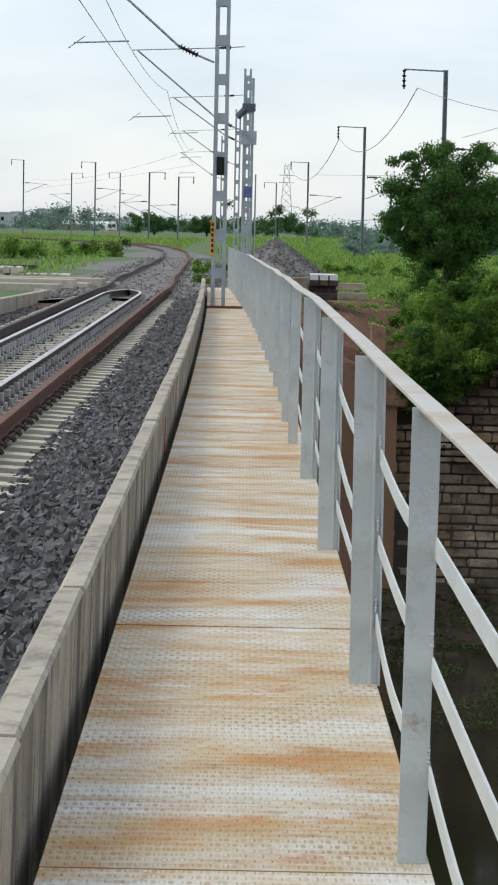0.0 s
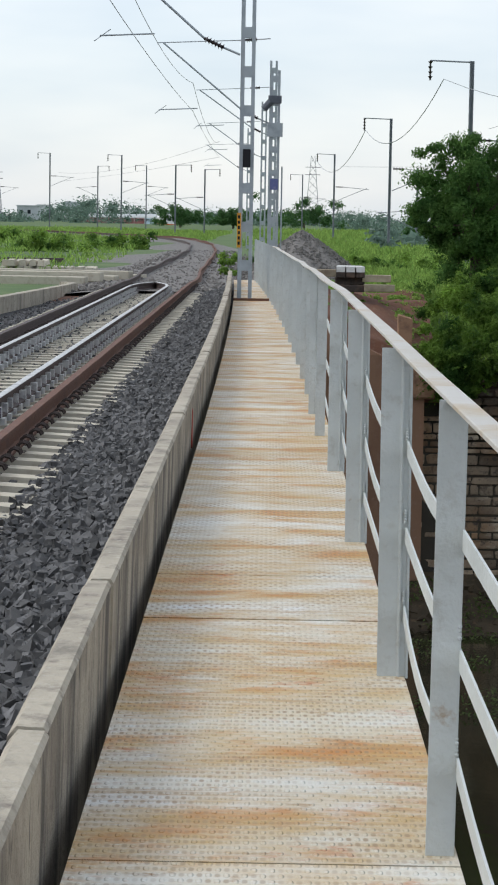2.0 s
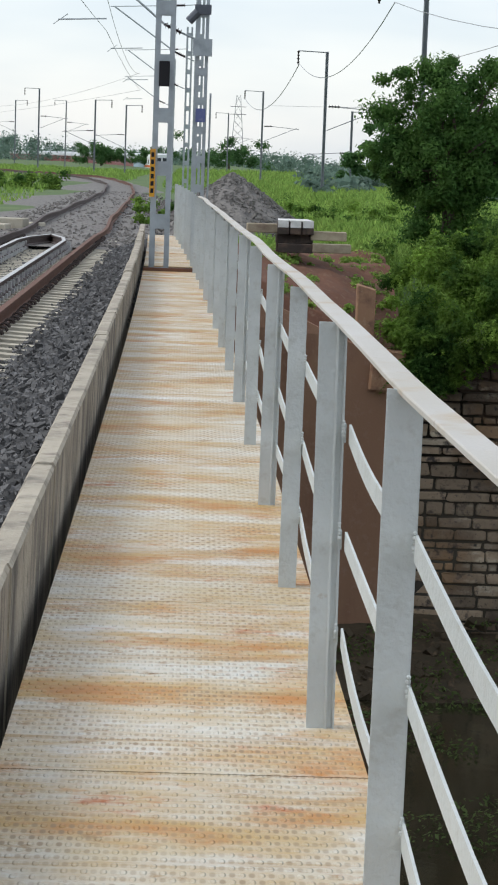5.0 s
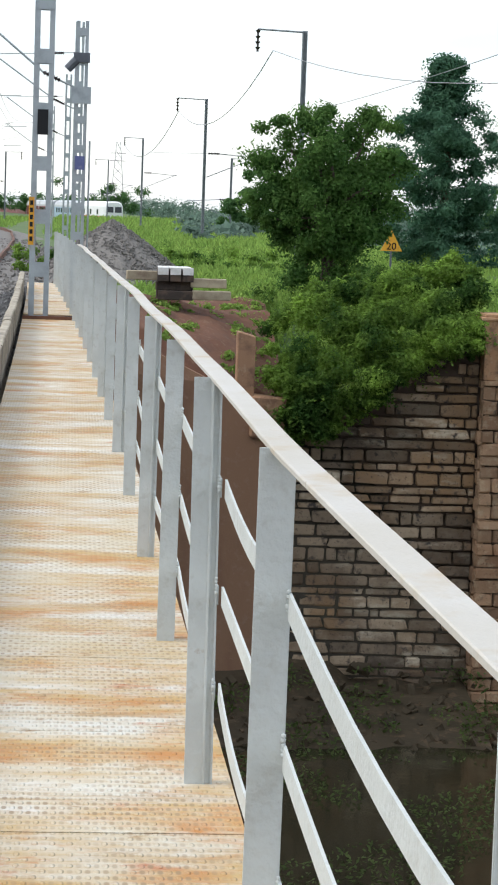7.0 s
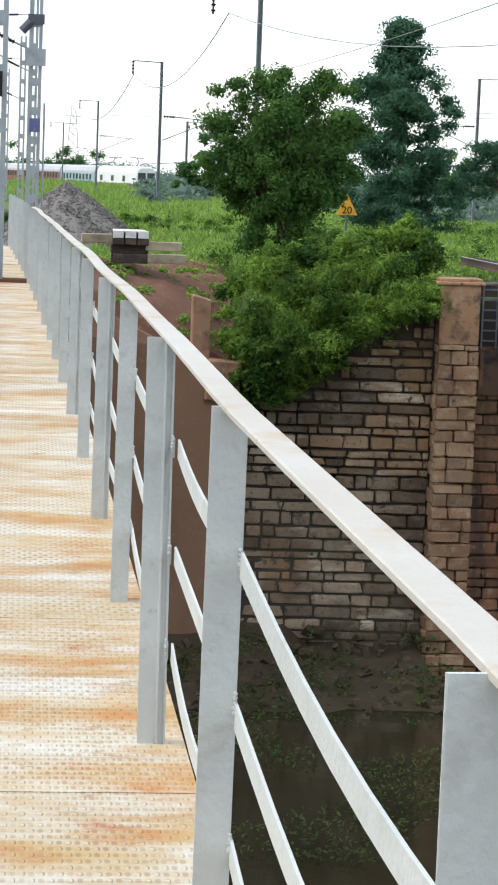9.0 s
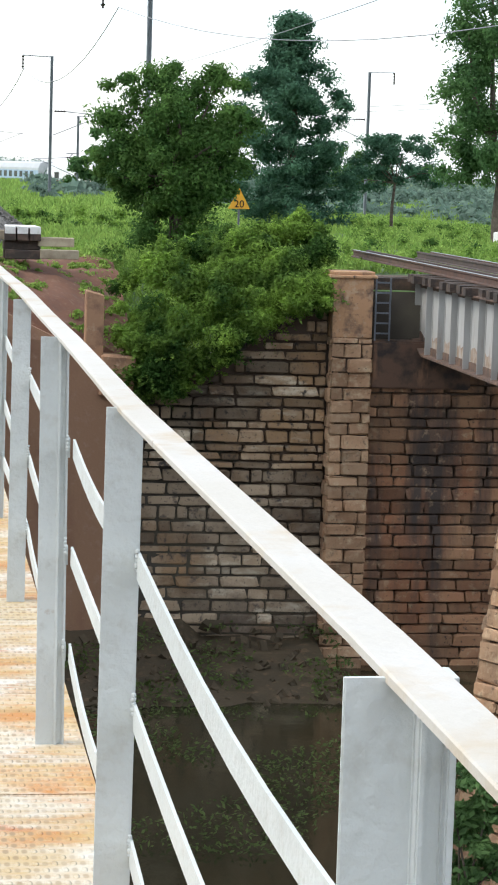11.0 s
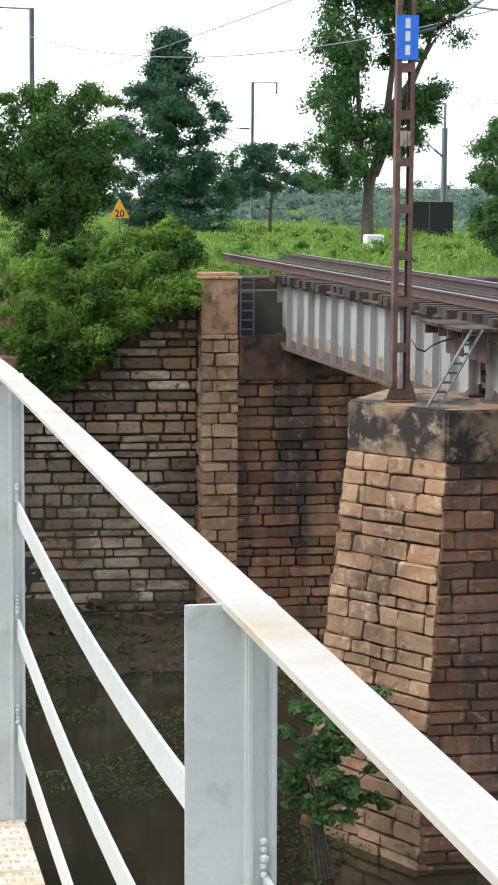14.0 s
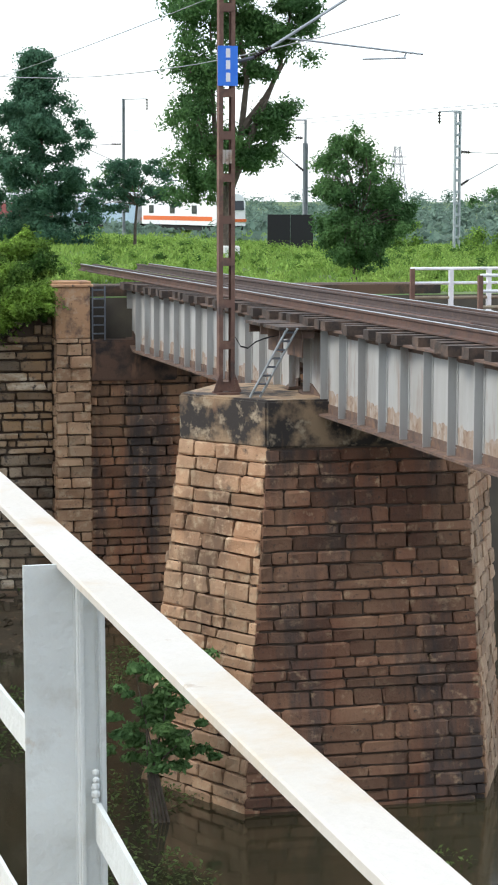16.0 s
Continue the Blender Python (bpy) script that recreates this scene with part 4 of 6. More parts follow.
def rocks(name, pos, size, mat, label, category):
    """Loose angular stones: octahedra with jittered corners, joined."""
    n = len(pos)
    base = np.array([[x, y, z] for z in (-1, 1) for y in (-1, 1) for x in (-1, 1)], float) * 0.68
    v = base[None] * rng.uniform(0.6, 1.2, (n, 1, 3)) * rng.uniform(0.7, 1.15, (n, 8, 1)) + rng.normal(size=(n, 8, 3)) * 0.14
    q = rng.normal(size=(n, 4))
    q /= np.linalg.norm(q, axis=1, keepdims=True)
    w, x, y, z = q.T
    rot = np.stack([1 - 2 * (y * y + z * z), 2 * (x * y - z * w), 2 * (x * z + y * w), 2 * (x * y + z * w), 1 - 2 * (x * x + z * z), 2 * (y * z - x * w), 2 * (x * z - y * w), 2 * (y * z + x * w), 1 - 2 * (x * x + y * y)], 1).reshape(n, 3, 3)
    v = np.einsum("nij,nkj->nki", rot, v) * size[:, None, None] + pos[:, None, :]
    tri = np.array([[0, 2, 3], [0, 3, 1], [4, 5, 7], [4, 7, 6], [0, 1, 5], [0, 5, 4], [2, 6, 7], [2, 7, 3], [0, 4, 6], [0, 6, 2], [1, 3, 7], [1, 7, 5]])
    me = bpy.data.meshes.new(name)
    me.vertices.add(n * 8)
    me.vertices.foreach_set("co", v.reshape(-1).astype(np.float32))
    idx = (tri[None] + (np.arange(n) * 8)[:, None, None]).reshape(-1).astype(np.int32)
    me.loops.add(len(idx))
    me.loops.foreach_set("vertex_index", idx)
    me.polygons.add(n * 12)
    me.polygons.foreach_set("loop_start", np.arange(0, n * 36, 3, dtype=np.int32))
    me.update(calc_edges=True)
    me.shade_flat()
    me.materials.append(mat)
    return tagged(new(name, me), label, category, kind="stuff")


n = 34000
by = np.where(rng.uniform(0, 1, n) < 0.3, rng.uniform(-9, 5, n), 5 + 40 * rng.uniform(0, 1, n) ** 1.3)
bxx = rng.uniform(-1.62, -0.6, n)
bzz = np.interp(bxx, bx, bz) + rng.uniform(-0.02, 0.03, n)
n2 = 12000
by2, bxx2 = rng.uniform(-8, 48, n2), rng.uniform(-5.2, -1.5, n2)
bzz2 = np.interp(bxx2, bx, bz) + rng.uniform(-0.03, 0.02, n2)
rocks("ballast_stones", np.concatenate([np.stack([bxx, by, bzz], 1), np.stack([bxx2, by2, bzz2], 1)]), np.concatenate([rng.uniform(0.022, 0.045, n), rng.uniform(0.022, 0.04, n2)]), M_BALLAST, "dark grey crushed ballast stones", "ballast")

# Formation beyond the bridge: dusty ballast strip
bm = bmesh.new()
pa, pb = smooth_path(RX, 0, 3.0), smooth_path(LX, 0, 3.0)
prev = None
for (xa, ya, _), (xb, yb, _) in zip(pa, pb):
    if ya < 41:
        continue
    row = [bm.verts.new((x, y, z + 0.03 * noise.noise(Vector((x, y, 1))))) for x, y, z in ((xb - 1.9 - min(3, (ya - 41) * 0.2), yb, -0.6), (xb - 0.9, yb, -0.42), (xb, yb, -0.37), (xa, ya, -0.37), (xa + 0.9, ya, -0.42), (xa + 1.9, ya, -0.6))]
    if prev:
        for i in range(5):
            bm.faces.new((prev[i], prev[i + 1], row[i + 1], row[i]))
    prev = row
tagged(finish("track_formation", bm, M_FARBALLAST), "dusty grey gravel formation under the unfinished track", "ballast", kind="structure")

n = 9000
fy = 44 + 70 * rng.uniform(0, 1, n) ** 1.6
fx = np.interp(fy, [k[0] for k in LX], [k[1] for k in LX]) + rng.uniform(-3.2, 4.4, n)
rocks("formation_stones", np.stack([fx, fy, np.full(n, -0.42) + rng.uniform(-0.06, 0.05, n) - np.maximum(0, np.abs(fx - np.interp(fy, [k[0] for k in LX], [k[1] for k in LX]) - 0.85) - 1.6) * 0.12], 1), rng.uniform(0.03, 0.07, n), M_FARBALLAST, "loose gravel along the unfinished track", "gravel")

# Brown concrete abutment of the new bridge
nab = empty("new_abutment", "reddish brown stained concrete abutment of the new bridge", "abutment")
bm = bmesh.new()
vs = [bm.verts.new(p) for p in ((-6.0, 38.5, -8.0), (3.55, 37.9, -8.0), (3.55, 37.9, -1.9), (2.6, 37.95, -1.55), (0.9, 38.2, -0.75), (-6.0, 38.5, -0.75))]
ext = bmesh.ops.extrude_face_region(bm, geom=[bm.faces.new(vs)])
for v in ext["geom"]:
    if isinstance(v, bmesh.types.BMVert):
        v.co.y += 0.5
part("wall", bm, M_BROWNCONC, nab)
bm = bmesh.new()
box(bm, 2.93, 3.25, 37.98, 38.35, -1.9, -0.62)
for v in bm.verts:
    if v.co.z > -1 and v.co.x > 3.1:
        v.co.z -= 0.09
bmesh.ops.bevel(bm, geom=list(bm.edges), offset=0.02, segments=1, affect="EDGES")
part("pillar", bm, M_PILLAR, nab, "orange-brown broken concrete pillar")
bm = bmesh.new()
box(bm, 3.3, 3.9, 37.8, 38.3, -2.3, -1.55, pose(0, 0, 0, 0, 3, 0))
bmesh.ops.bevel(bm, geom=list(bm.edges), offset=0.04, segments=1, affect="EDGES")
part("block", bm, M_PILLAR, nab)


# Masts and wires
def lattice_mast(name, x, y, z0, z1, w, ch, mat, label, pitch=0.7, plate=0.18, lean_x=0.0):
    """Two channels joined by batten plates."""
    mast = empty(name, label, "mast", "overhead line masts", at=(x, y, z0))
    h = z1 - z0
    for s in (-1, 1):
        bm = bmesh.new()
        xa = s * (w / 2 - ch / 2)
        box(bm, xa - ch / 2, xa + ch / 2, -w * 0.3, -w * 0.3 + 0.01, 0, h)
        box(bm, s * w / 2 - 0.005 - (s > 0) * 0.005, s * w / 2 + (s < 0) * 0.005, -w * 0.3 + 0.01, w * 0.3, 0, h)
        box(bm, xa - ch / 2, xa + ch / 2, w * 0.3, w * 0.3 + 0.01, 0, h)
        part("channel", bm, mat, mast)
    k = 0
    while k * pitch + plate < h:
        z = k * pitch + 0.05
        for y0, y1 in ((-w * 0.3 - 0.008, -w * 0.3 - 0.001), (w * 0.3 + 0.011, w * 0.3 + 0.018)):
            bm = bmesh.new()
            box(bm, -w / 2 + 0.01, w / 2 - 0.01, y0, y1, z, z + plate)
            part("batten", bm, mat, mast)
        k += 1
    return mast


def insulator(parent, a, b, r=0.07, sheds=6):
    a, b = Vector(a), Vector(b)
    bm = bmesh.new()
    tube(bm, a, b, r * 0.4, n=8)
    for k in range(sheds):
        p, q = a.lerp(b, (k + 0.2) / sheds), a.lerp(b, (k + 0.6) / sheds)
        tube(bm, p, q, r, r * 0.45, n=10)
    part("insulator", bm, M_INSUL, parent)


def arm(parent, a, b, r=0.022, name="bracket_tube", mat=None):
    bm = bmesh.new()
    tube(bm, a, b, r, n=6)
    return part(name, bm, mat or M_GALV, parent)


def cantilever(mast, zt, zb, reach, side=-1):
    """Stay and bracket tubes out over the track, in the mast's space."""
    s = side
    tip = (s * reach, 0, zt - 0.25)
    arm(mast, (s * 0.15, 0, zb), (s * 0.45, 0, zb + 0.12))
    insulator(mast, (s * 0.45, 0, zb + 0.12), (s * 0.8, 0, zb + 0.28))
    arm(mast, (s * 0.8, 0, zb + 0.28), (s * reach, 0, zt), 0.025)
    arm(mast, (s * 0.15, 0, zt + 0.15), (s * 0.5, 0, zt + 0.12), 0.015)
    insulator(mast, (s * 0.5, 0, zt + 0.12), (s * 0.85, 0, zt + 0.1))
    arm(mast, (s * 0.85, 0, zt + 0.1), (s * reach * 1.05, 0, zt), 0.014)
    arm(mast, (s * (reach - 0.9), 0, zb + 0.35), (s * (reach + 0.1), 0, zb + 0.3), 0.016)
    arm(mast, (s * (reach - 0.1), 0, zb + 0.42), (s * (reach + 0.2), 0, zb + 0.2), 0.01)


def catenary(name, a, b, sag, r=0.009, label="thin overhead line wire"):
    a, b = Vector(a), Vector(b)
    bm = bmesh.new()
    pts = []
    for k in range(13):
        f = k / 12
        p = a.lerp(b, f)
        p.z -= sag * 4 * f * (1 - f)
        pts.append(p)
    sweep(bm, [(0, -r), (r, 0), (0, r), (-r, 0)], pts)
    return tagged(finish(name, bm, M_WIRE), label, "wire", "overhead wires")


mast = lattice_mast("lattice_mast", -0.42, 29.3, -0.25, 8.2, 0.26, 0.068, M_GALV, "galvanised lattice mast with a yellow number board beside the walkway", 0.70, 0.19)
bm = bmesh.new()
box(bm, -0.07, 0.07, -0.13, -0.10, 2.62, 2.95)
part("black_box", bm, M_BLACK, mast, "small black control box")
bm = bmesh.new()
box(bm, -0.155, -0.085, -0.125, -0.105, 1.17, 1.80)
board = part("number_board", bm, M_YELLOW, mast, "narrow yellow number board")
for k in range(6):
    bm = bmesh.new()
    box(bm, -0.14, -0.10, -0.13, -0.126, 1.22 + k * 0.095, 1.28 + k * 0.095)
    part("mark", bm, M_BLACK, board)
cantilever(mast, 6.5, 4.65, 2.6)

mast2 = lattice_mast("lattice_mast", 0.12, 46.0, -0.5, 5.25, 0.25, 0.07, M_GALV, "galvanised lattice mast with a counterweight and pulleys", 0.6, 0.16)
bm = bmesh.new()
box(bm, -0.2, 0.2, -0.2, -0.12, 4.05, 4.4)
part("tension_device", bm, M_GALV, mast2, "pale weight plates")
bm = bmesh.new()
tube(bm, (-0.3, -0.1, 4.75), (-0.12, -0.1, 4.95), 0.09)
box(bm, -0.18, 0.16, -0.14, -0.08, 4.9, 5.1)
part("pulley", bm, M_DARKSTEEL, mast2)
bm = bmesh.new()
box(bm, -0.10, 0.10, -0.14, -0.1, 2.7, 2.98)
part("sign_plate", bm, M_FADEDBLUE, mast2, "faded blue plate")
arm(mast2, (0.2, 0, 0.8), (0.2, 0, 3.3), 0.02)

pmast = lattice_mast("lattice_mast", 7.75, 25.15, -1.40, 7.2, 0.24, 0.06, M_BROWNSTEEL, "rusty brown lattice mast with blue plate on the pier", 0.62, 0.12)
bm = bmesh.new()
box(bm, -0.155, 0.145, -0.12, -0.10, 4.55, 5.13)
plate = part("number_plate", bm, M_BLUE, pmast, "blue enamel number plate")
for z in (4.61, 4.79, 4.96):
    bm = bmesh.new()
    box(bm, -0.035, 0.03, -0.126, -0.121, z, z + 0.13)
    part("mark", bm, M_WHITE, plate)
# Rusty number tags lower on the mast
for k in range(3):
    bm = bmesh.new()
    box(bm, -0.075 + 0.05 * k, -0.033 + 0.05 * k, -0.1, -0.092, 3.42 - 0.015 * (k == 1), 3.62)
    part("number_tag", bm, M_RUSTSTAIN, pmast, "rusty number tag")
arm(pmast, (0.12, 0, 4.9), (0.42, 0, 4.98), 0.03, mat=M_DARKSTEEL)
insulator(pmast, (0.42, 0, 4.98), (0.68, 0, 5.13), 0.06)
arm(pmast, (0.68, 0, 5.13), (2.3, 0, 6.15), 0.024)
arm(pmast, (0.9, 0, 5.27), (3.05, 0, 5.07), 0.016)
arm(pmast, (2.1, 0, 4.98), (2.78, 0, 5.01), 0.014)
arm(pmast, (2.75, 0, 5.0), (2.78, 0, 5.09), 0.012)
bm = bmesh.new()
box(bm, -0.17, 0.17, -0.2, 0.2, 0, 0.03)
for s in (-1, 1):
    vs = [bm.verts.new(p) for p in ((s * 0.12, -0.1, 0.03), (s * 0.22, -0.1, 0.03), (s * 0.12, -0.1, 0.3))]
    ext = bmesh.ops.extrude_face_region(bm, geom=[bm.faces.new(vs)])
    for v in ext["geom"]:
        if isinstance(v, bmesh.types.BMVert):
            v.co.y += 0.02
part("base_gusset", bm, M_BROWNSTEEL, pmast)


def tube_mast(name, x, y, z0, z1, side, label, w=0.17, drop=True):
    """A far I-beam mast with a bracket arm and a hanging insulator."""
    m = empty(name, label, "mast", "overhead line masts", at=(x, y, z0))
    h = z1 - z0
    bm = bmesh.new()
    box(bm, -w / 2, w / 2, -0.02, 0.02, 0, h)
    box(bm, -w / 2, -w / 2 + 0.03, -0.12, 0.12, 0, h)
    box(bm, w / 2 - 0.03, w / 2, -0.12, 0.12, 0, h)
    part("column", bm, M_MAST, m)
    arm(m, (0, 0, h - 0.05), (side * 1.7, 0, h), 0.035, "top_arm", M_MAST)
    if drop:
        insulator(m, (side * 1.7, 0, h), (side * 1.7, 0, h - 0.8), 0.10, 4)
    insulator(m, (-side * 0.2, 0, h - 3.2), (-side * 0.9, 0, h - 3.2), 0.10, 4)
    arm(m, (-side * 0.9, 0, h - 3.2), (-side * 3.4, 0, h - 3.4), 0.028, "bracket_tube", M_MAST)
    arm(m, (-side * 0.15, 0, h - 4.6), (-side * 3.2, 0, h - 3.3), 0.028, "bracket_tube", M_MAST)
    return m


def polar(az, dist):
    return dist * math.sin(radians(az)), dist * math.cos(radians(az))


for az, dist, top in ((5.88, 80, 8.0), (3.39, 131, 8.0), (1.78, 205, 7.9), (0.9, 300, 7.8)):
    x, y = polar(az, dist)
    tube_mast("steel_mast", x, y, -0.7, top, -1, "dark steel overhead line mast in the green field")
for az, dist, top, sd in ((11.6, 150, 8.6, 1), (4.1, 170, 5.5, 1), (-1.75, 240, 7.0, 1), (-2.55, 230, 7.2, 1), (-4.0, 260, 9.0, -1), (-5.9, 300, 10.2, -1), (-7.2, 380, 9.6, -1), (-4.6, 330, 9.2, 1), (-3.3, 330, 9.4, -1)):
    x, y = polar(az, dist)
    tube_mast("steel_mast", x, y, -1.4, top, sd, "dark steel overhead line mast standing beside a far track")

side_mast = empty("steel_mast", "weathered steel overhead line mast with a bracket over the far track", "mast", "overhead line masts", at=(28.8, 95, -1.4))
bm = bmesh.new()
box(bm, -0.10, 0.10, -0.02, 0.02, 0, 5.6)
box(bm, -0.10, -0.07, -0.12, 0.12, 0, 5.6)
box(bm, 0.07, 0.10, -0.12, 0.12, 0, 5.6)
box(bm, -0.05, 0.05, -0.05, 0.05, 5.6, 6.7)
part("column", bm, M_MAST, side_mast)
arm(side_mast, (0.05, 0, 6.7), (-0.45, 0, 6.68), 0.03, "top_arm", M_MAST)
insulator(side_mast, (-0.15, 0, 5.85), (-0.5, 0, 5.85), 0.09, 4)
arm(side_mast, (-0.5, 0, 5.85), (-2.1, 0, 5.9), 0.02, "bracket_tube", M_MAST)
insulator(side_mast, (-0.1, 0, 4.3), (-0.5, 0, 4.62), 0.09, 4)
arm(side_mast, (-0.5, 0, 4.62), (-2.15, 0, 6.0), 0.028, "bracket_tube", M_MAST)
arm(side_mast, (-0.8, 0, 4.95), (-2.2, 0, 4.85), 0.02, "steady_arm", M_MAST)

east_mast = lattice_mast("lattice_mast", 36.5, 95.0, -1.5, 5.8, 0.32, 0.08, M_GALV, "slender galvanised lattice mast beside the far track", 0.55, 0.13)
arm(east_mast, (0.15, 0, 7.28), (-0.95, 0, 7.28), 0.035, "top_arm")
insulator(east_mast, (-0.95, 0, 7.28), (-0.95, 0, 6.7), 0.1, 4)
insulator(east_mast, (0.2, 0, 5.35), (0.65, 0, 5.33), 0.1, 4)
arm(east_mast, (0.65, 0, 5.33), (3.0, 0, 5.25), 0.022)
insulator(east_mast, (0.2, 0, 3.75), (0.6, 0, 4.0), 0.1, 4)
arm(east_mast, (0.6, 0, 4.0), (3.0, 0, 5.25), 0.03)
for y, x in ((70.0, 0.1), (98.0, -0.3), (130.0, -1.3)):
    m3 = lattice_mast("lattice_mast", x, y, -0.5, 7.2, 0.28, 0.08, M_GALV, "galvanised lattice mast beside the new track", 0.8, 0.2)
    cantilever(m3, 6.6, 5.0, 2.7)
cantilever(mast2, 6.4, 4.4, 2.9)
for z, sag in ((5.35, 0.12), (6.35, 0.5)):
    catenary("overhead_wire", (-2.9, 0.5, z), (-2.95, 29.3, z), 0.0 if z < 6 else 0.3)
    catenary("overhead_wire", (-2.95, 29.3, z), (-2.85, 70, z), sag)
    catenary("overhead_wire", (-2.85, 70, z), (-3.2, 130, z), sag * 1.5)
    catenary("overhead_wire", (-3.2, 130, z), (-24, 240, z), sag * 1.5)
a5, a3, a1 = polar(5.0, 79), polar(2.68, 130), polar(1.3, 204)
catenary("overhead_wire", (a5[0] + 0.1, a5[1], 7.2), (a3[0], a3[1], 7.2), 1.6, 0.02)
catenary("overhead_wire", (a3[0], a3[1], 7.2), (a1[0], a1[1], 7.2), 1.8, 0.025)
catenary("overhead_wire", (a5[0] + 0.1, a5[1], 7.2), (14.0, 36.0, 5.2), 1.2, 0.012)
catenary("overhead_wire", (10.2, 0, 6.2), (10.3, 25, 5.6), 0.1, 0.008)
catenary("overhead_wire", (10.3, 25, 5.6), (9.0, 80, 5.3), 0.2, 0.010)
for x in (5.0, 10.0):
    catenary("overhead_wire", (x * 2, 300, 9), (60, 100 + x * 3, 8.5), 1.0, 0.02)


# Vegetation
def limb(bm, pts, r0, r1, n=7):
    k = len(pts) - 1
    for i, (p, q) in enumerate(zip(pts, pts[1:])):
        tube(bm, p, q, r0 + (r1 - r0) * i / k, r0 + (r1 - r0) * (i + 1) / k, n)


def tree(label, base, trunk_top, r, clumps, leaf_mat, per, size, category="tree", limbs=True, seed=1):
    """A tapered trunk, limbs out to the clumps and a crown of leaves. Coordinates are in the world."""
    rg = np.random.default_rng(seed)
    t = empty("tree", label, category)
    bm = bmesh.new()
    b, top = Vector(base), Vector(trunk_top)
    mid = b.lerp(top, 0.5) + Vector((rg.normal() * 0.06, 0, 0))
    limb(bm, [b - Vector((0, 0, 0.2)), mid, top], r * 1.25, r * 0.75, 9)
    part("trunk", bm, M_BARK, t)
    if limbs:
        for c in clumps[::3]:
            bm = bmesh.new()
            c = Vector(c[:3])
            k = top.lerp(c, 0.5) + Vector((rg.normal() * 0.1, rg.normal() * 0.1, 0.1))
            limb(bm, [top - Vector((0, 0, 0.1)), k, c], r * 0.45, r * 0.1, 5)
            part("limb", bm, M_BARK, t)
    leaves = soup("crown", crown(rg, clumps, per, size), 4, leaf_mat)
    leaves.parent = t
    return t


rg = np.random.default_rng(11)
# Round dense tree behind the wing wall
cl = []
cx, cy = 5.25, 44.8
for k in range(185):
    d = rg.normal(size=3)
    d /= np.linalg.norm(d)
    rad = rg.uniform(0.08, 1.0) ** 0.5
    z = 2.0 + d[2] * 1.6 * rad
    w = float(np.interp(z, [0.2, 0.9, 1.7, 2.6, 3.7], [0.65, 1.15, 1.65, 1.7, 0.8]))
    cl.append((cx + d[0] * w * rad, cy + d[1] * 1.3 * rad, z, rg.uniform(0.34, 0.52), 0.75))
for k in range(22):
    cl.append((cx + rg.uniform(-0.9, 0.9), cy + rg.uniform(-0.8, 0.6), rg.uniform(-0.3, 0.9), rg.uniform(0.3, 0.45), 0.8))
for k in range(26):
    a = rg.uniform(0, 6.28)
    cl.append((cx + 1.75 * math.cos(a) * rg.uniform(0.85, 1.1), cy + rg.normal() * 0.4, 2.25 + 1.45 * math.sin(a) * rg.uniform(0.85, 1.08), rg.uniform(0.16, 0.28), 0.7))
cl += [(3.65, 44.6, 1.75, 0.32, 0.7), (3.9, 44.6, 1.9, 0.3, 0.7), (4.6, 44.6, 3.45, 0.32, 0.8), (6.1, 44.6, 3.5, 0.35, 0.8), (6.0, 44.7, 3.2, 0.4, 0.8), (4.3, 44.7, 3.1, 0.35, 0.8)]
tree("dense dark green bushy tree on the river bank", (5.3, 44.8, -0.6), (5.25, 44.8, 1.2), 0.14, cl, M_LEAF, 430, 0.046, seed=2)

# Layered conifer-like tree
cl = []
bx0, by0 = polar(9.6, 80)
for k in range(240):
    z = rg.uniform(-0.2, 7.2)
    w = float(np.interp(z, [-0.2, 0.8, 2.5, 4.0, 5.0, 6.0, 7.3], [1.9, 2.5, 2.2, 2.3, 1.9, 0.9, 0.4]))
    a, q = rg.uniform(0, 6.28), rg.uniform(0.0, 1) ** 0.75
    cl.append((bx0 + math.cos(a) * w * q, by0 + math.sin(a) * w * q, z - 0.25 * q, rg.uniform(0.4, 0.72), 0.6))
tree("tall blue-green tree with layered boughs", (bx0, by0, -0.6), (bx0, by0, 6.6), 0.15, cl, M_LEAFBLUE, 420, 0.075, limbs=False, seed=3)

# Small flat-crowned tree
bx0, by0 = polar(12.3, 82)
cl = [(bx0 + rg.uniform(-1.9, 1.9), by0 + rg.uniform(-1.2, 1.2), rg.uniform(1.0, 3.0), rg.uniform(0.3, 0.6), 0.55) for k in range(52)]
cl = [c for c in cl if abs(c[0] - bx0) < np.interp(c[2], [1.0, 2.0, 3.0], [1.9, 1.7, 0.9])]
tree("small flat-crowned tree with thin trunk", (bx0, by0, -0.6), (bx0 + 0.1, by0, 1.4), 0.06, cl, M_LEAFBLUE, 320, 0.07, seed=4)

# Tall open tree with limbs
D4 = 66.0
tx, ty = polar(15.1, D4)


def tall(px, py):
    return tx + (px - 303) * D4 / 2928, ty, 1.6 + (370 - py) * D4 / 2928


cl = []
for px, py, r in ((300, -20, 32), (296, 15, 30), (272, 80, 40), (238, 105, 34), (300, 125, 42), (338, 108, 34), (252, 165, 40), (290, 185, 40), (246, 235, 36), (268, 275, 42), (300, 300, 34), (256, 325, 34), (350, 185, 22), (392, 85, 34), (420, 50, 30), (402, 145, 34), (380, 250, 30), (362, 285, 30), (345, 318, 26), (420, 100, 26), (270, 345, 26), (330, 70, 24), (370, 130, 24)):
    for k in range(12):
        x, y, z = tall(px + rg.normal() * r * 0.45, py + rg.normal() * r * 0.45)
        cl.append((x, y + rg.normal() * 0.7, z, r * D4 / 2928 * rg.uniform(0.6, 0.95), 0.7))
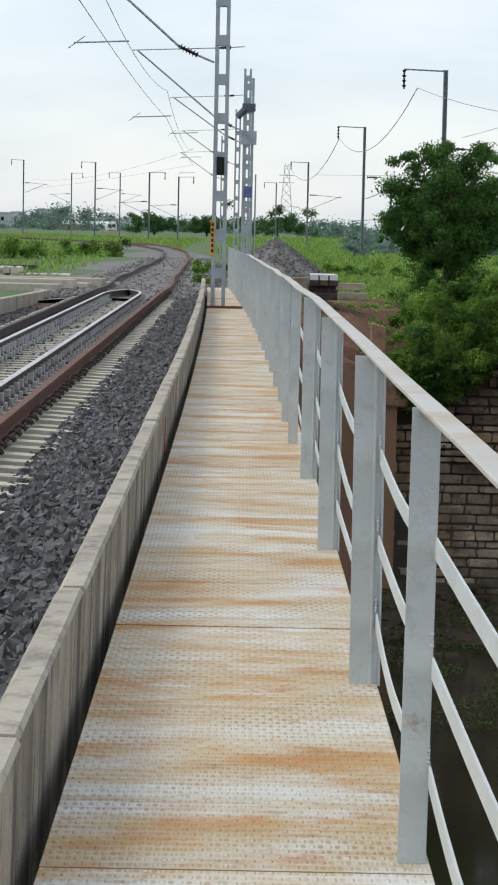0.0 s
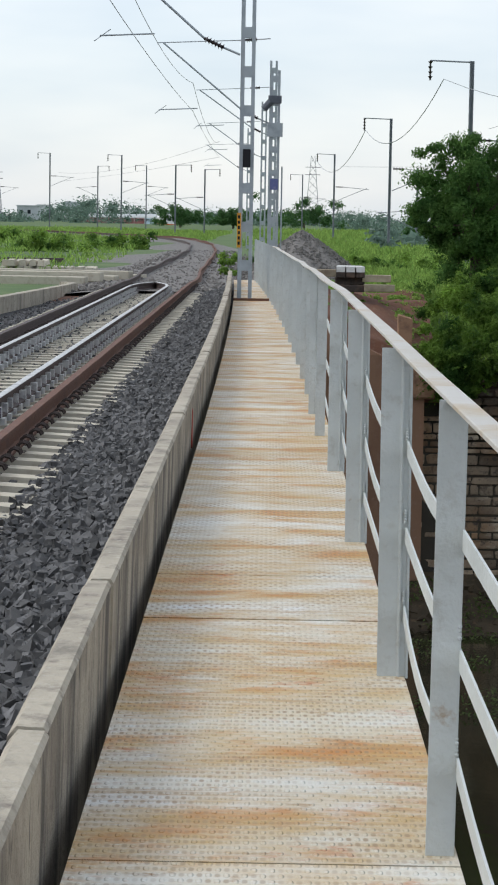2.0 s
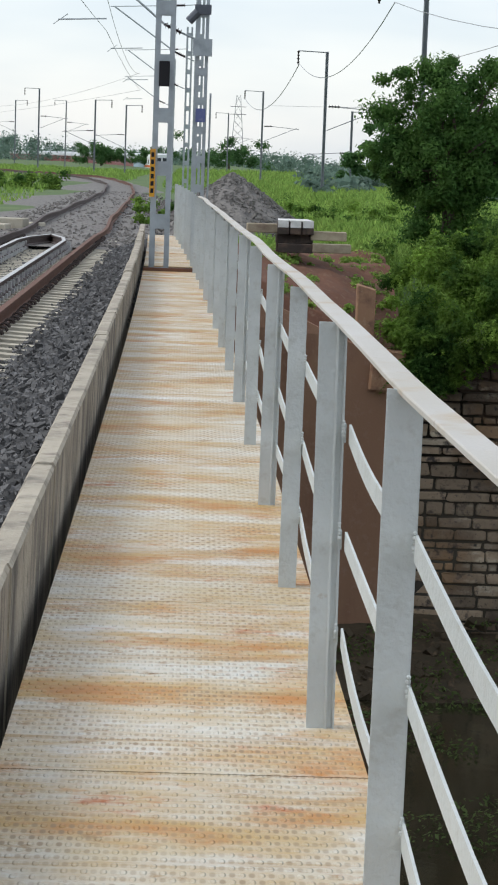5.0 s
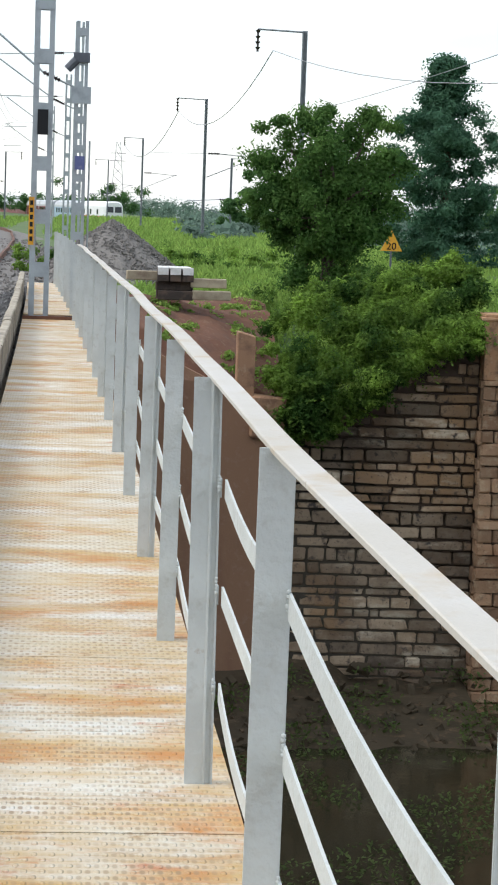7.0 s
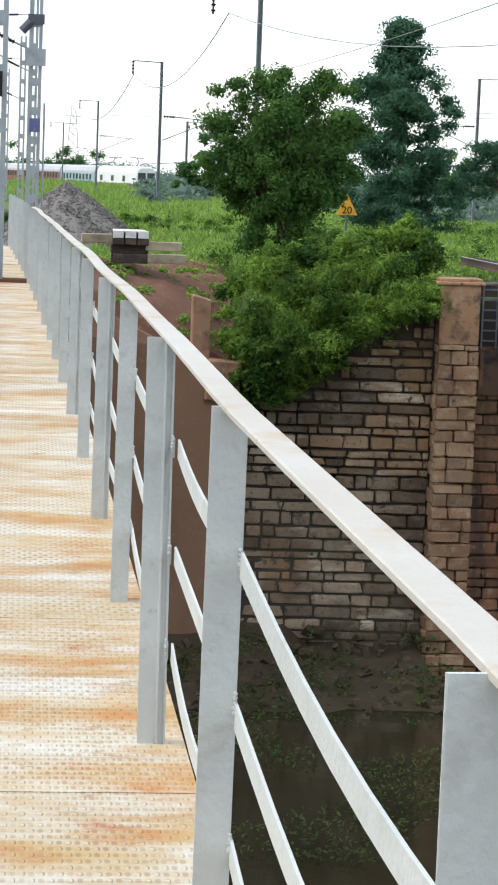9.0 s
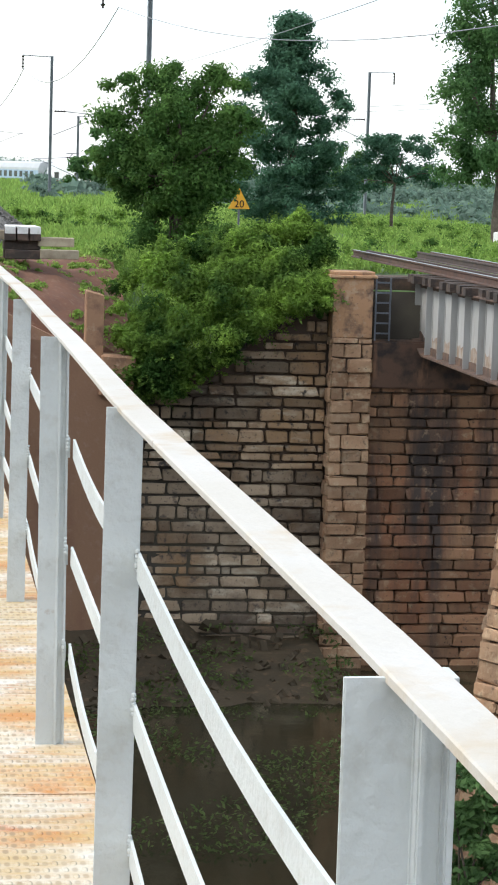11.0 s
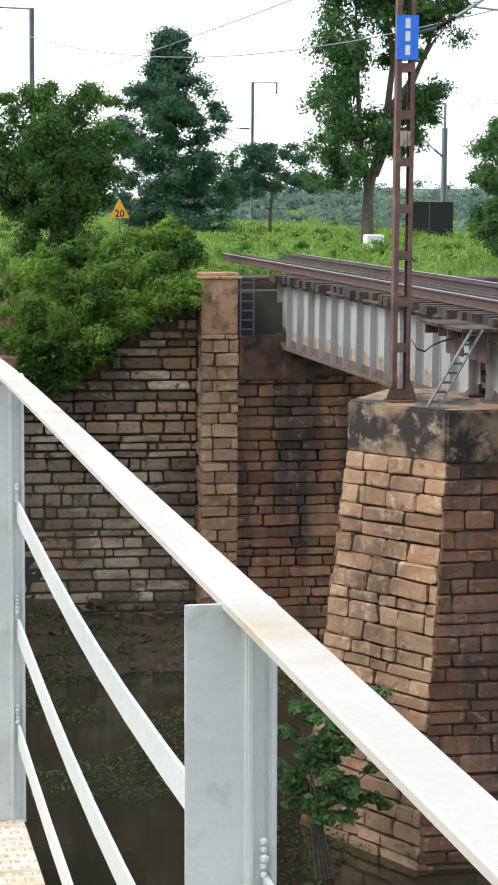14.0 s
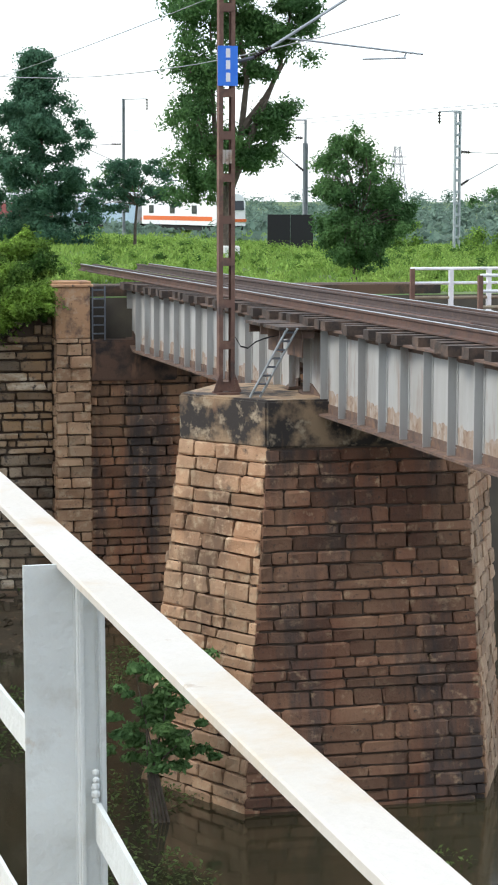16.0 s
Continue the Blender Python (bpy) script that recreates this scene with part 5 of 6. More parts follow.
t4 = tree("tall open-crowned tree with forked limbs and whitewashed foot", (tx, ty, -0.7), tall(303, 375), 0.2, cl, M_LEAFTALL, 340, 0.07, limbs=False, seed=5)
for pts in (((303, 380), (290, 320), (285, 240), (280, 120)), ((303, 378), (325, 290), (335, 200), (310, 60), (300, -10)), ((310, 360), (350, 260), (385, 180), (405, 80)), ((330, 270), (360, 230), (395, 170)), ((290, 320), (265, 280), (250, 180))):
    bm = bmesh.new()
    limb(bm, [Vector(tall(*p)) for p in pts], 0.15, 0.03, 6)
    part("limb", bm, M_BARK, t4)
bm = bmesh.new()
box(bm, tx - 0.28, tx + 0.28, ty - 0.9, ty - 0.4, -0.75, 0.0)
bmesh.ops.bevel(bm, geom=list(bm.edges), offset=0.04, segments=1, affect="EDGES")
tagged(finish("marker_block", bm, M_WHITEWASH), "whitewashed masonry marker block at the foot of a tree", "marker")

# Young tree beyond the refuge
D5 = 40.8
tx, ty = 16.1, 46.0
cl = []
for px, py, r in ((613, 268, 26), (590, 300, 34), (640, 295, 34), (600, 345, 40), (650, 345, 40), (688, 355, 28), (620, 395, 44), (676, 395, 34), (716, 385, 22), (590, 405, 30), (640, 435, 38), (690, 425, 28), (604, 455, 28), (700, 400, 24), (575, 430, 26), (660, 465, 28), (630, 475, 22), (580, 350, 24)):
    for k in range(11):
        cl.append((tx + (px + rg.normal() * r * 0.4 - 622) * D5 / 2928, ty + rg.normal() * 0.5, -0.65 + (520 - py - rg.normal() * r * 0.4) * D5 / 2928, r * D5 / 2928 * rg.uniform(0.55, 0.85), 0.85))
tree("young bright green tree in the meadow", (tx, ty, -0.9), (tx + 0.15, ty, 0.9), 0.07, cl, M_LEAFTALL, 300, 0.046, seed=6)

# Creepers over the wing wall: lumps of fine leaves, lower and further out towards the west
def creeper_low(x):
    return float(np.interp(x, [3.4, 4.0, 4.9, 5.4, 5.9, 6.5, 7.3], [-2.0, -2.55, -2.22, -1.78, -1.36, -1.05, -0.88]))


def creeper_top(x):
    return float(np.interp(x, [3.4, 3.9, 4.5, 5.4, 6.6, 7.6], [-0.75, -0.40, 0.0, 0.22, 0.42, 0.5]))


cl = []
for k in range(120):
    x, f = rg.uniform(3.55, 7.3), rg.uniform(0, 1)
    r = rg.uniform(0.16, 0.36)
    z = creeper_low(x) + r * 0.8 + f * (creeper_top(x) - creeper_low(x) - r)
    cl.append((x, 37.85 + 1.5 * f * f + rg.normal() * 0.22, z, r, 0.85))
for k in range(90):
    x = rg.uniform(3.6, 7.2)
    cl.append((x, rg.uniform(37.6, 38.2), creeper_low(x) + abs(rg.normal()) * 0.3, rg.uniform(0.07, 0.16), 1.2))
for k in range(60):
    x = rg.uniform(3.6, 7.3)
    cl.append((x, rg.uniform(38.8, 40.5), creeper_top(x) + rg.uniform(-0.15, 0.12), rg.uniform(0.1, 0.24), 1.0))
for x, z in ((6.95, 0.75), (6.85, 0.62), (7.05, 0.5), (6.9, 0.42), (6.1, 0.38), (5.2, 0.3), (4.4, 0.15)):
    cl.append((x, 39.6, z, 0.14, 1.6))


def sprigs(rk, bases, count, reach, leaf):
    """Short arching shoots with paired leaves, growing out of the given lumps."""
    pick = np.array([bases[i] for i in rk.integers(0, len(bases), count)])
    d = rk.normal(size=(count, 3)) * np.array([1, 0.8, 0.6]) + np.array([0, -0.7, 0.35])
    d /= np.linalg.norm(d, axis=1, keepdims=True)
    long = reach * rk.uniform(0.5, 1.3, count)
    out = []
    for k in range(12):
        f = (k + 1) / 12
        c = pick[:, :3] + d * (pick[:, 3] * 0.75 + long * f)[:, None]
        c[:, 2] -= long * 0.45 * f * f
        nrm = rk.normal(size=(count, 3)) * 0.5 + np.array([0, -0.3, 1.0])
        nrm /= np.linalg.norm(nrm, axis=1, keepdims=True)
        out.append(leaf_quads(rk, c + rk.normal(size=(count, 3)) * 0.012, nrm, leaf))
    return np.concatenate(out)


bush = empty("creeper_bush", "dense bright green creepers hanging over the wing wall", "bush")
for k in range(4):
    rk = np.random.default_rng(80 + k)
    mine = [c for c in cl if 3.2 + 1.05 * k <= c[0] < 4.25 + 1.05 * k]
    lv = soup("foliage", np.concatenate([crown(rk, [c], int(5200 * c[3] ** 1.6) + 60, 0.036, 0.78) for c in mine] + [sprigs(rk, mine, 420, 0.26, 0.034)]), 4, M_CREEPER)
    lv.parent = bush
# Bush at the foot of the pier
cl = [(6.33 + rg.normal() * 0.30, 23.3 + rg.normal() * 0.24, rg.uniform(-6.5, -4.95), rg.uniform(0.10, 0.24), 0.4) for k in range(75)]
pb = empty("pier_bush", "leafy green shrub growing at the water beside the pier", "bush")
lv = soup("foliage", crown(np.random.default_rng(9), cl, 150, 0.058), 4, M_SHRUB)
lv.parent = pb
for k in range(5):
    bm = bmesh.new()
    limb(bm, [(6.2 + 0.06 * k, 23.1, -7.4), (6.1 + 0.03 * k, 23.0, -6.5), tuple(cl[k * 4][:3])], 0.025, 0.008, 5)
    part("stem", bm, M_BARK, pb)

# Meadow
def meadow(n, x0, x1, y0, y1, size, power=1.4, seed=0, avoid=None):
    rr = np.random.default_rng(seed)
    y = y0 + (y1 - y0) * rr.uniform(0, 1, n) ** power
    x = x0 + (x1 - x0) * rr.uniform(0, 1, n)
    keep = np.array([not avoid(a, b) for a, b in zip(x, y)])
    x, y = x[keep], y[keep]
    z = np.array([ground_z(a, b) + 0.32 * max(0, noise.noise(Vector((a * 0.35, b * 0.2, 5)))) for a, b in zip(x, y)])
    m = len(x)
    h = size * rr.uniform(0.5, 1.35, m) * (1 + (y - y0) / (y1 - y0) * 1.5)
    c = np.stack([x, y, z + h * 0.35], 1)
    ang = rr.uniform(0, math.pi, m)
    u = np.stack([np.cos(ang), np.sin(ang) * 0.4, np.zeros(m)], 1) * (h * rr.uniform(0.12, 0.3, m))[:, None]
    tip = np.stack([rr.normal(size=m) * 0.35 * h, rr.normal(size=m) * 0.3 * h, h * 0.8], 1)
    return np.stack([c - u - tip * 0.4, c + u - tip * 0.4, c + u * 0.7 + tip * 0.4, c + tip], 1)


def no_grass(x, y):
    f = np.interp(y, [k[0] for k in RX], [k[1] for k in RX])
    g = np.interp(y, [k[0] for k in LX], [k[1] for k in LX])
    if g - 3.0 < x < f + 2.2:
        return True
    if y < 44.5 and 8.5 < x < 11.6:
        return True
    if y < 46 and x < 3.4:
        return True
    if (x - 1.2) ** 2 + (y - 58) ** 2 < 5:
        return True
    return False


gr = np.concatenate([meadow(130000, 0.5, 42, 39.5, 150, 0.13, 1.5, 21, no_grass), meadow(60000, -60, -5, 60, 300, 0.15, 1.2, 22, no_grass), meadow(16000, 3.2, 9, 39.5, 60, 0.13, 1.0, 23, no_grass), meadow(40000, -2, 70, 110, 330, 0.2, 1.0, 25, no_grass)])
low = []
r4 = np.random.default_rng(24)
for k in range(1500):
    x, y = r4.uniform(1.0, 40), 42 + 90 * r4.uniform() ** 1.4
    if not no_grass(x, y):
        low.append((x, y, ground_z(x, y) + 0.15, r4.uniform(0.15, 0.5) * (0.6 + y / 100), 0.75))
for k in range(130):
    x, y = r4.uniform(0.9, 3.7), r4.uniform(38.6, 44.0)
    if noise.noise(Vector((x * 0.9, y * 0.7, 4))) > -0.12 or x > 2.9:
        low.append((x, y, ground_z(x, y) + float(np.interp(y, [38.6, 39.3, 40.6, 42.5, 45], [0.2, 0.36, 0.5, 0.38, 0.08])), r4.uniform(0.07, 0.2), 0.6))
gr = np.concatenate([gr, crown(r4, low, 60, 0.05)])
tagged(soup("meadow_grass", gr, 4, M_GRASS), "lush bright green grass and weeds", "grass", kind="stuff")

weeds = []
r6 = np.random.default_rng(27)
for k in range(520):
    x, y = r6.uniform(1.5, 30), 43 + 60 * r6.uniform() ** 1.5
    if not no_grass(x, y) and noise.noise(Vector((x * 0.4, y * 0.25, 9))) > -0.15:
        weeds.append((x, y, ground_z(x, y) + r6.uniform(0.1, 0.35), r6.uniform(0.14, 0.4) * (0.6 + y / 110), r6.uniform(0.6, 1.1)))
tagged(soup("meadow_weeds", crown(r6, weeds, 130, 0.05), 4, M_LEAFBANK), "clumps of leafy green weeds in the grass", "weeds", kind="stuff")

# Shrubs in the meadow and far woods
for az, d, w, h, sd in ((3.3, 62, 1.1, 0.7, 31), (4.4, 60, 1.2, 0.8, 32), (2.6, 75, 1.2, 0.6, 33), (13.2, 60, 0.9, 0.3, 34), (23.0, 75, 2.2, 0.9, 35), (19.0, 95, 2.5, 0.9, 36), (-6.5, 110, 2.5, 1.0, 37), (-4.2, 120, 2.2, 0.9, 38), (-0.9, 62, 0.9, 0.8, 39)):
    sx, sy = polar(az, d)
    r2 = np.random.default_rng(sd)
    cl = [(sx + r2.normal() * w * 0.45, sy + r2.normal() * w * 0.4, -0.7 + abs(r2.normal()) * h * 0.6, w * 0.22, 0.8) for k in range(26)]
    tagged(soup("shrub", crown(r2, cl, 200, 0.06 * d / 60), 4, M_LEAFBANK), "low green shrub standing in the grass", "shrub", "meadow shrubs")
for az, d, w, h, sd in ((-2.35, 430, 7.0, 3.6, 41), (-0.95, 420, 6.0, 3.4, 42), (0.95, 400, 8.0, 4.4, 43), (5.2, 160, 3.5, 3.6, 44), (7.4, 400, 9, 5.0, 46), (11.3, 300, 7, 4.4, 47), (22.6, 250, 7.5, 3.4, 48), (26.0, 230, 6, 3.2, 49)):
    sx, sy = polar(az, d)
    r2 = np.random.default_rng(sd)
    cl = [(sx + r2.normal() * w * 0.42, sy + r2.normal() * w * 0.3, 0.5 + abs(r2.normal()) * h * 0.5, w * 0.17, 0.8) for k in range(40)]
    tree("round dark green tree on the far side of the meadow", (sx, sy, -1.2), (sx, sy, 1.0), 0.2, cl, M_LEAFTALL, 190, 0.24, limbs=False, seed=sd)["group"] = "far trees"
r2 = np.random.default_rng(50)
cl = []
for k in range(1700):
    az = r2.uniform(-14, 34)
    d = r2.uniform(600, 900) if az < 4 else 150 + 650 * r2.uniform() ** 1.6
    x, y = polar(az, d)
    hgt = (2.5 if az < 4 else -0.6 + (d - 150) / 75) + 6 * d / 800 * noise.noise(Vector((az * 0.35, 3, 0))) + (1.0 if az < 0 else 0)
    cl.append((x, y, r2.uniform(-3, max(0.5, hgt)) - (2.0 if az > 4 else 0), r2.uniform(3.0, 6.5) * (0.15 + 0.85 * d / 800), 0.7))
for k in range(700):
    az, d = r2.uniform(3, 34), r2.uniform(130, 420)
    x, y = polar(az, d)
    cl.append((x, y, ground_z(x, y) + r2.uniform(-0.3, 0.9) * d / 300, r2.uniform(0.9, 2.2) * (0.4 + d / 300), 0.6))
tagged(soup("far_woods", crown(r2, cl, 120, 0.48), 4, M_HAZEDLEAF), "hazy distant woods along the horizon", "woods", kind="stuff")

# Far buildings and pylons
r3 = random.Random(5)
for k in range(22):
    az = r3.uniform(-10, -2.2) if k < 20 else r3.uniform(2.2, 3.0)
    d = r3.uniform(780, 980)
    x, y = polar(az, d)
    w, h, dp = r3.uniform(5, 11), (r3.uniform(4.0, 9.0) if az < 0 else 3.6), 8
    b = empty("house", "pale flat-roofed town house among far trees", "house", "far houses", at=(x, y, -2))
    bm = bmesh.new()
    box(bm, -w / 2, w / 2, 0, dp, 0, h)
    part("wall", bm, M_FARBUILD, b)
    bm = bmesh.new()
    box(bm, -w / 2 - 0.3, w / 2 + 0.3, -0.3, dp + 0.3, h, h + 0.4)
    part("roof", bm, M_FARBUILD, b)
    for s in range(int(w // 3)):
        for fl in range(int(h // 3)):
            bm = bmesh.new()
            box(bm, -w / 2 + 1 + s * 3, -w / 2 + 2.2 + s * 3, -0.06, 0.02, 1 + fl * 3, 2.5 + fl * 3)
            part("window", bm, M_GLASS, b)


def pylon(az, d, h, w):
    x, y = polar(az, d)
    p = empty("lattice_tower", "far steel lattice tower on the horizon", "tower", "far towers", at=(x, y, -2))
    # Legs and bracing use the paler steel, with distance haze in its colour.
    corners = [(-1, -1), (1, -1), (1, 1), (-1, 1)]
    for cx_, cy_ in corners:
        bm = bmesh.new()
        tube(bm, (cx_ * w / 2, cy_ * w / 2, 0), (cx_ * w * 0.12, cy_ * w * 0.12, h), 0.08, n=4)
        part("leg", bm, M_MAST, p)
    bm = bmesh.new()
    for k in range(9):
        za, zb = h * k / 9, h * (k + 1) / 9
        wa, wb = w / 2 * (1 - 0.76 * k / 9), w / 2 * (1 - 0.76 * (k + 1) / 9)
        for (ax, ay), (bx_, by_) in zip(corners, corners[1:] + corners[:1]):
            tube(bm, (ax * wa, ay * wa, za), (bx_ * wb, by_ * wb, zb), 0.04, n=4)
            tube(bm, (bx_ * wa, by_ * wa, za), (ax * wb, ay * wb, zb), 0.04, n=4)
    part("bracing", bm, M_MAST, p)
    for z in (0.75, 0.85):
        arm(p, (-w * 0.5, 0, h * z), (w * 0.5, 0, h * z), 0.1, "cross_arm", M_DARKSTEEL)


pylon(-7.55, 500, 17, 4)
pylon(-7.2, 650, 19, 4)
pylon(1.15, 700, 24, 5)
pylon(18.5, 443, 14.5, 4)

# Gravel heap and stacked timber
bm = bmesh.new()
hr = []
for i in range(9):
    f = i / 8
    ring = []
    for k in range(26):
        a = 2 * math.pi * k / 26
        r = (2.5 * f) * (1 + 0.12 * noise.noise(Vector((math.cos(a) * 2, math.sin(a) * 2, f * 2))))
        ring.append(bm.verts.new((1.05 + r * math.cos(a) * 0.95, 57 + r * math.sin(a) * 1.6, -0.65 + 1.75 * (1 - f ** 1.15) + 0.05 * noise.noise(Vector((r * 3, a * 3, 0))))))
    hr.append(ring)
for r0, r1 in zip(hr, hr[1:]):
    for k in range(26):
        bm.faces.new((r0[k], r0[(k + 1) % 26], r1[(k + 1) % 26], r1[k]))
tagged(finish("gravel_mound", bm, M_FARBALLAST), "grey heap of crushed stone beside the walkway end", "heap")
a, q = rng.uniform(0, 6.28, 3500), rng.uniform(0, 1, 3500) ** 0.6
rocks("heap_stones", np.stack([1.05 + 2.5 * q * np.cos(a) * 0.95, 57 + 2.5 * q * np.sin(a) * 1.6, -0.65 + 1.75 * (1 - q ** 1.15)], 1), rng.uniform(0.03, 0.06, 3500), M_FARBALLAST, "loose crushed stones on the heap", "gravel")


def beam(x0, y0, z0, length, w, h, turn, mat, label, group="stacked timbers"):
    bm = bmesh.new()
    box(bm, 0, length, -w / 2, w / 2, 0, h)
    bmesh.ops.bevel(bm, geom=list(bm.edges), offset=0.012, segments=1, affect="EDGES")
    ob = tagged(finish("timber", bm, mat), label, "timber", group)
    ob.matrix_world = pose(x0, y0, z0, 0, 0, turn)
    return ob


for x, y, z, l, turn, mat in ((2.28, 41.0, -0.22, 0.72, 2, M_TIMBER), (1.62, 41.5, -0.24, 0.68, 0, M_BLACKTIMBER), (1.64, 41.1, -0.24, 0.66, -3, M_BLACKTIMBER), (1.60, 41.3, -0.07, 0.70, 1, M_BLACKTIMBER), (2.25, 41.25, 0.0, 0.68, -2, M_TIMBER), (1.05, 41.4, 0.11, 0.60, 2, M_TIMBER)):
    beam(x, y, z, l, 0.24, 0.17, turn, mat, "weathered pale sleeper timber in a stack" if mat is M_TIMBER else "black tarred sleeper timber in a stack")
for k in range(3):
    top = beam(1.72 + 0.235 * k, 40.95 + 0.02 * k, 0.10, 1.3, 0.215, 0.24, 90 + 2 * (k - 1), M_BLACKTIMBER, "black tarred sleeper timber across the stack")
    # White upper block: light on the timber's top face, put in as colour.
    bm = bmesh.new()
    box(bm, -0.012, 1.28, -0.1, 0.1, 0.13, 0.262)
    part("lit_top", bm, M_WHITEWASH, top, "pale upper part with the light on top put into its colour")
bm = bmesh.new()
prev = None
for x in [0.0 + 0.1 * k for k in range(40)]:
    row = []
    for k in range(40):
        y = 38.25 + 6.8 * k / 39
        rise = float(np.interp(y, [38.25, 39.3, 40.6, 42.5, 45], [0.12, 0.34, 0.5, 0.38, 0.02]))
        rough = 0.12 * noise.noise(Vector((x * 1.3, y * 1.3, 0))) + 0.05 * noise.noise(Vector((x * 4, y * 4, 3))) + 0.025 * noise.noise(Vector((x * 11, y * 11, 5)))
        row.append(bm.verts.new((x, y, -2.6 if k == 0 else ground_z(x, max(y, 38.6)) + rise + rough)))
    if prev:
        for q in range(39):
            bm.faces.new((prev[q], row[q], row[q + 1], prev[q + 1])).smooth = True
    prev = row
tagged(finish("earth_slope", bm, M_EARTH), "bare red earth slope at the end of the bridge", "earth", kind="structure")

# Things on the far side of the new track
lp = empty("far_parapet", "pale concrete parapet of a neighbouring bridge", "wall", kind="structure")
bm = bmesh.new()
vs = [(-6.4, 24, 0), (-5.75, 33, 0), (-5.2, 41, 0), (-4.95, 45.2, 0), (-5.3, 46.0, 0)]
sweep(bm, [(-0.1, -1.2), (0.1, -1.2), (0.1, -0.26), (-0.1, -0.26)], vs)
part("parapet_wall", bm, M_CONCRETE, lp)
for k in range(5):
    bm = bmesh.new()
    m = pose(-11.5 + 0.4 * k, 52 + 1.1 * k, -0.55 + 0.12 * (k % 2), 0, 0, -6 - 2 * k)
    box(bm, 0, 6.4, -0.25, 0.25, 0, 0.28, m)
    bmesh.ops.bevel(bm, geom=list(bm.edges), offset=0.02, segments=1, affect="EDGES")
    tagged(finish("concrete_beam", bm, M_SLEEPER), "long pale precast concrete beam lying on the ground", "beam", "precast beams")
for k in range(16):
    ob = new("stored_sleeper", SLEEPER_ME)
    ob.matrix_world = pose(-9.2 + 0.3 * (k % 11), 67 + random.uniform(-0.4, 0.4) + (k // 11) * 0.1, -0.55 + 0.22 * (k // 11), 0, 0, 88 + random.uniform(-6, 6))
    tagged(ob, "concrete sleeper stored on the ground in a row", "sleeper", "stored sleepers")
bm = bmesh.new()
box(bm, -30, -8.2, 77, 77.5, -0.7, -0.25)
tagged(finish("steel_beam", bm, M_DARKRAIL), "long rusty steel beam lying in the grass", "beam")

# Signs and the dark hoarding
sx, sy = polar(8.33, 60)
sg = empty("warning_sign", "yellow triangular speed sign on a thin post", "sign", at=(sx, sy, -0.6))
bm = bmesh.new()
vs = [bm.verts.new(p) for p in ((-0.30, -0.02, 1.12), (0.30, -0.02, 1.12), (0.0, -0.02, 1.68))]
ext = bmesh.ops.extrude_face_region(bm, geom=[bm.faces.new(vs)])
for v in ext["geom"]:
    if isinstance(v, bmesh.types.BMVert):
        v.co.y += 0.02
plate_ob = part("plate", bm, M_YELLOW, sg)
arm(sg, (0, 0.02, 0), (0, 0.02, 1.2), 0.03, "post", M_DARKSTEEL)
txt = bpy.data.curves.new("digits", "FONT")
txt.body, txt.size, txt.align_x, txt.extrude = "20", 0.28, "CENTER", 0.003
tob = new("digits", txt)
txt.materials.append(M_BLACK)
tob.parent = plate_ob
tob.matrix_basis = pose(0, -0.03, 1.16, 90, 0, 0)
xa, ya = 25.2, 88.5
xb, yb = 27.2, 88.0
hd = empty("hoarding", "black steel hoarding standing in the meadow", "fence")
for k in range(2):
    bm = bmesh.new()
    p, q = Vector((xa, ya, 0)).lerp(Vector((xb, yb, 0)), k / 2 + 0.004), Vector((xa, ya, 0)).lerp(Vector((xb, yb, 0)), (k + 1) / 2 - 0.004)
    m = pose(p.x, p.y, -1.6, 0, 0, math.degrees(math.atan2((q - p).y, (q - p).x)))
    box(bm, 0, (q - p).length, -0.04, 0.04, 0, 2.45, m)
    part("panel", bm, M_BLACK, hd)

# Leaning lattice ladder on the pier
ladder = empty("short_ladder", "short weathered steel ladder leaning against the girder", "ladder")
la, lb = Vector((8.02, 24.45, -1.39)), Vector((8.46, 24.0, -0.36))
for w in (-0.075, 0.075):
    bm = bmesh.new()
    tube(bm, la + Vector((w, 0, 0)), lb + Vector((w, 0, 0)), 0.02, n=5)
    part("stile", bm, M_GALV, ladder)
for k in range(8):
    bm = bmesh.new()
    p = la.lerp(lb, (k + 0.5) / 8)
    tube(bm, p - Vector((0.075, 0, 0)), p + Vector((0.075, 0, 0)), 0.016, n=5)
    part("rung", bm, M_DARKSTEEL, ladder)

# Rubble and mud at the foot of the wing wall, weeds on the water
bm = bmesh.new()
prev = None
for x in [0.8 + 0.4 * k for k in range(17)]:
    row = [bm.verts.new((x, y, z + 0.12 * noise.noise(Vector((x * 1.3, y * 1.3, 2))))) for y, z in ((33.5, -7.6), (35.5, -7.25), (37.2, -6.9), (38.4, -6.45 if x < 5 else -6.8))]
    if prev:
        for i in range(3):
            bm.faces.new((prev[i], row[i], row[i + 1], prev[i + 1]))
    prev = row
tagged(finish("mud_bank", bm, M_MUD), "muddy brown rubble bank at the water's edge", "bank", kind="structure")
n = 260
px_, py_ = rng.uniform(1, 7.4, n), rng.uniform(34.5, 38.2, n)
rocks("rubble", np.stack([px_, py_, np.interp(py_, [33.5, 35.5, 37.2, 38.4], [-7.6, -7.25, -6.9, -6.5])], 1), rng.uniform(0.04, 0.14, n), M_MUD, "broken stones on the mud bank", "rubble")
n = 15000
wx, wy = rng.uniform(0.5, 10, n), rng.uniform(20, 36, n)
keep = np.array([noise.noise(Vector((a * 0.45, b * 0.3, 9))) > 0.12 for a, b in zip(wx, wy)])
wx, wy = wx[keep], wy[keep]
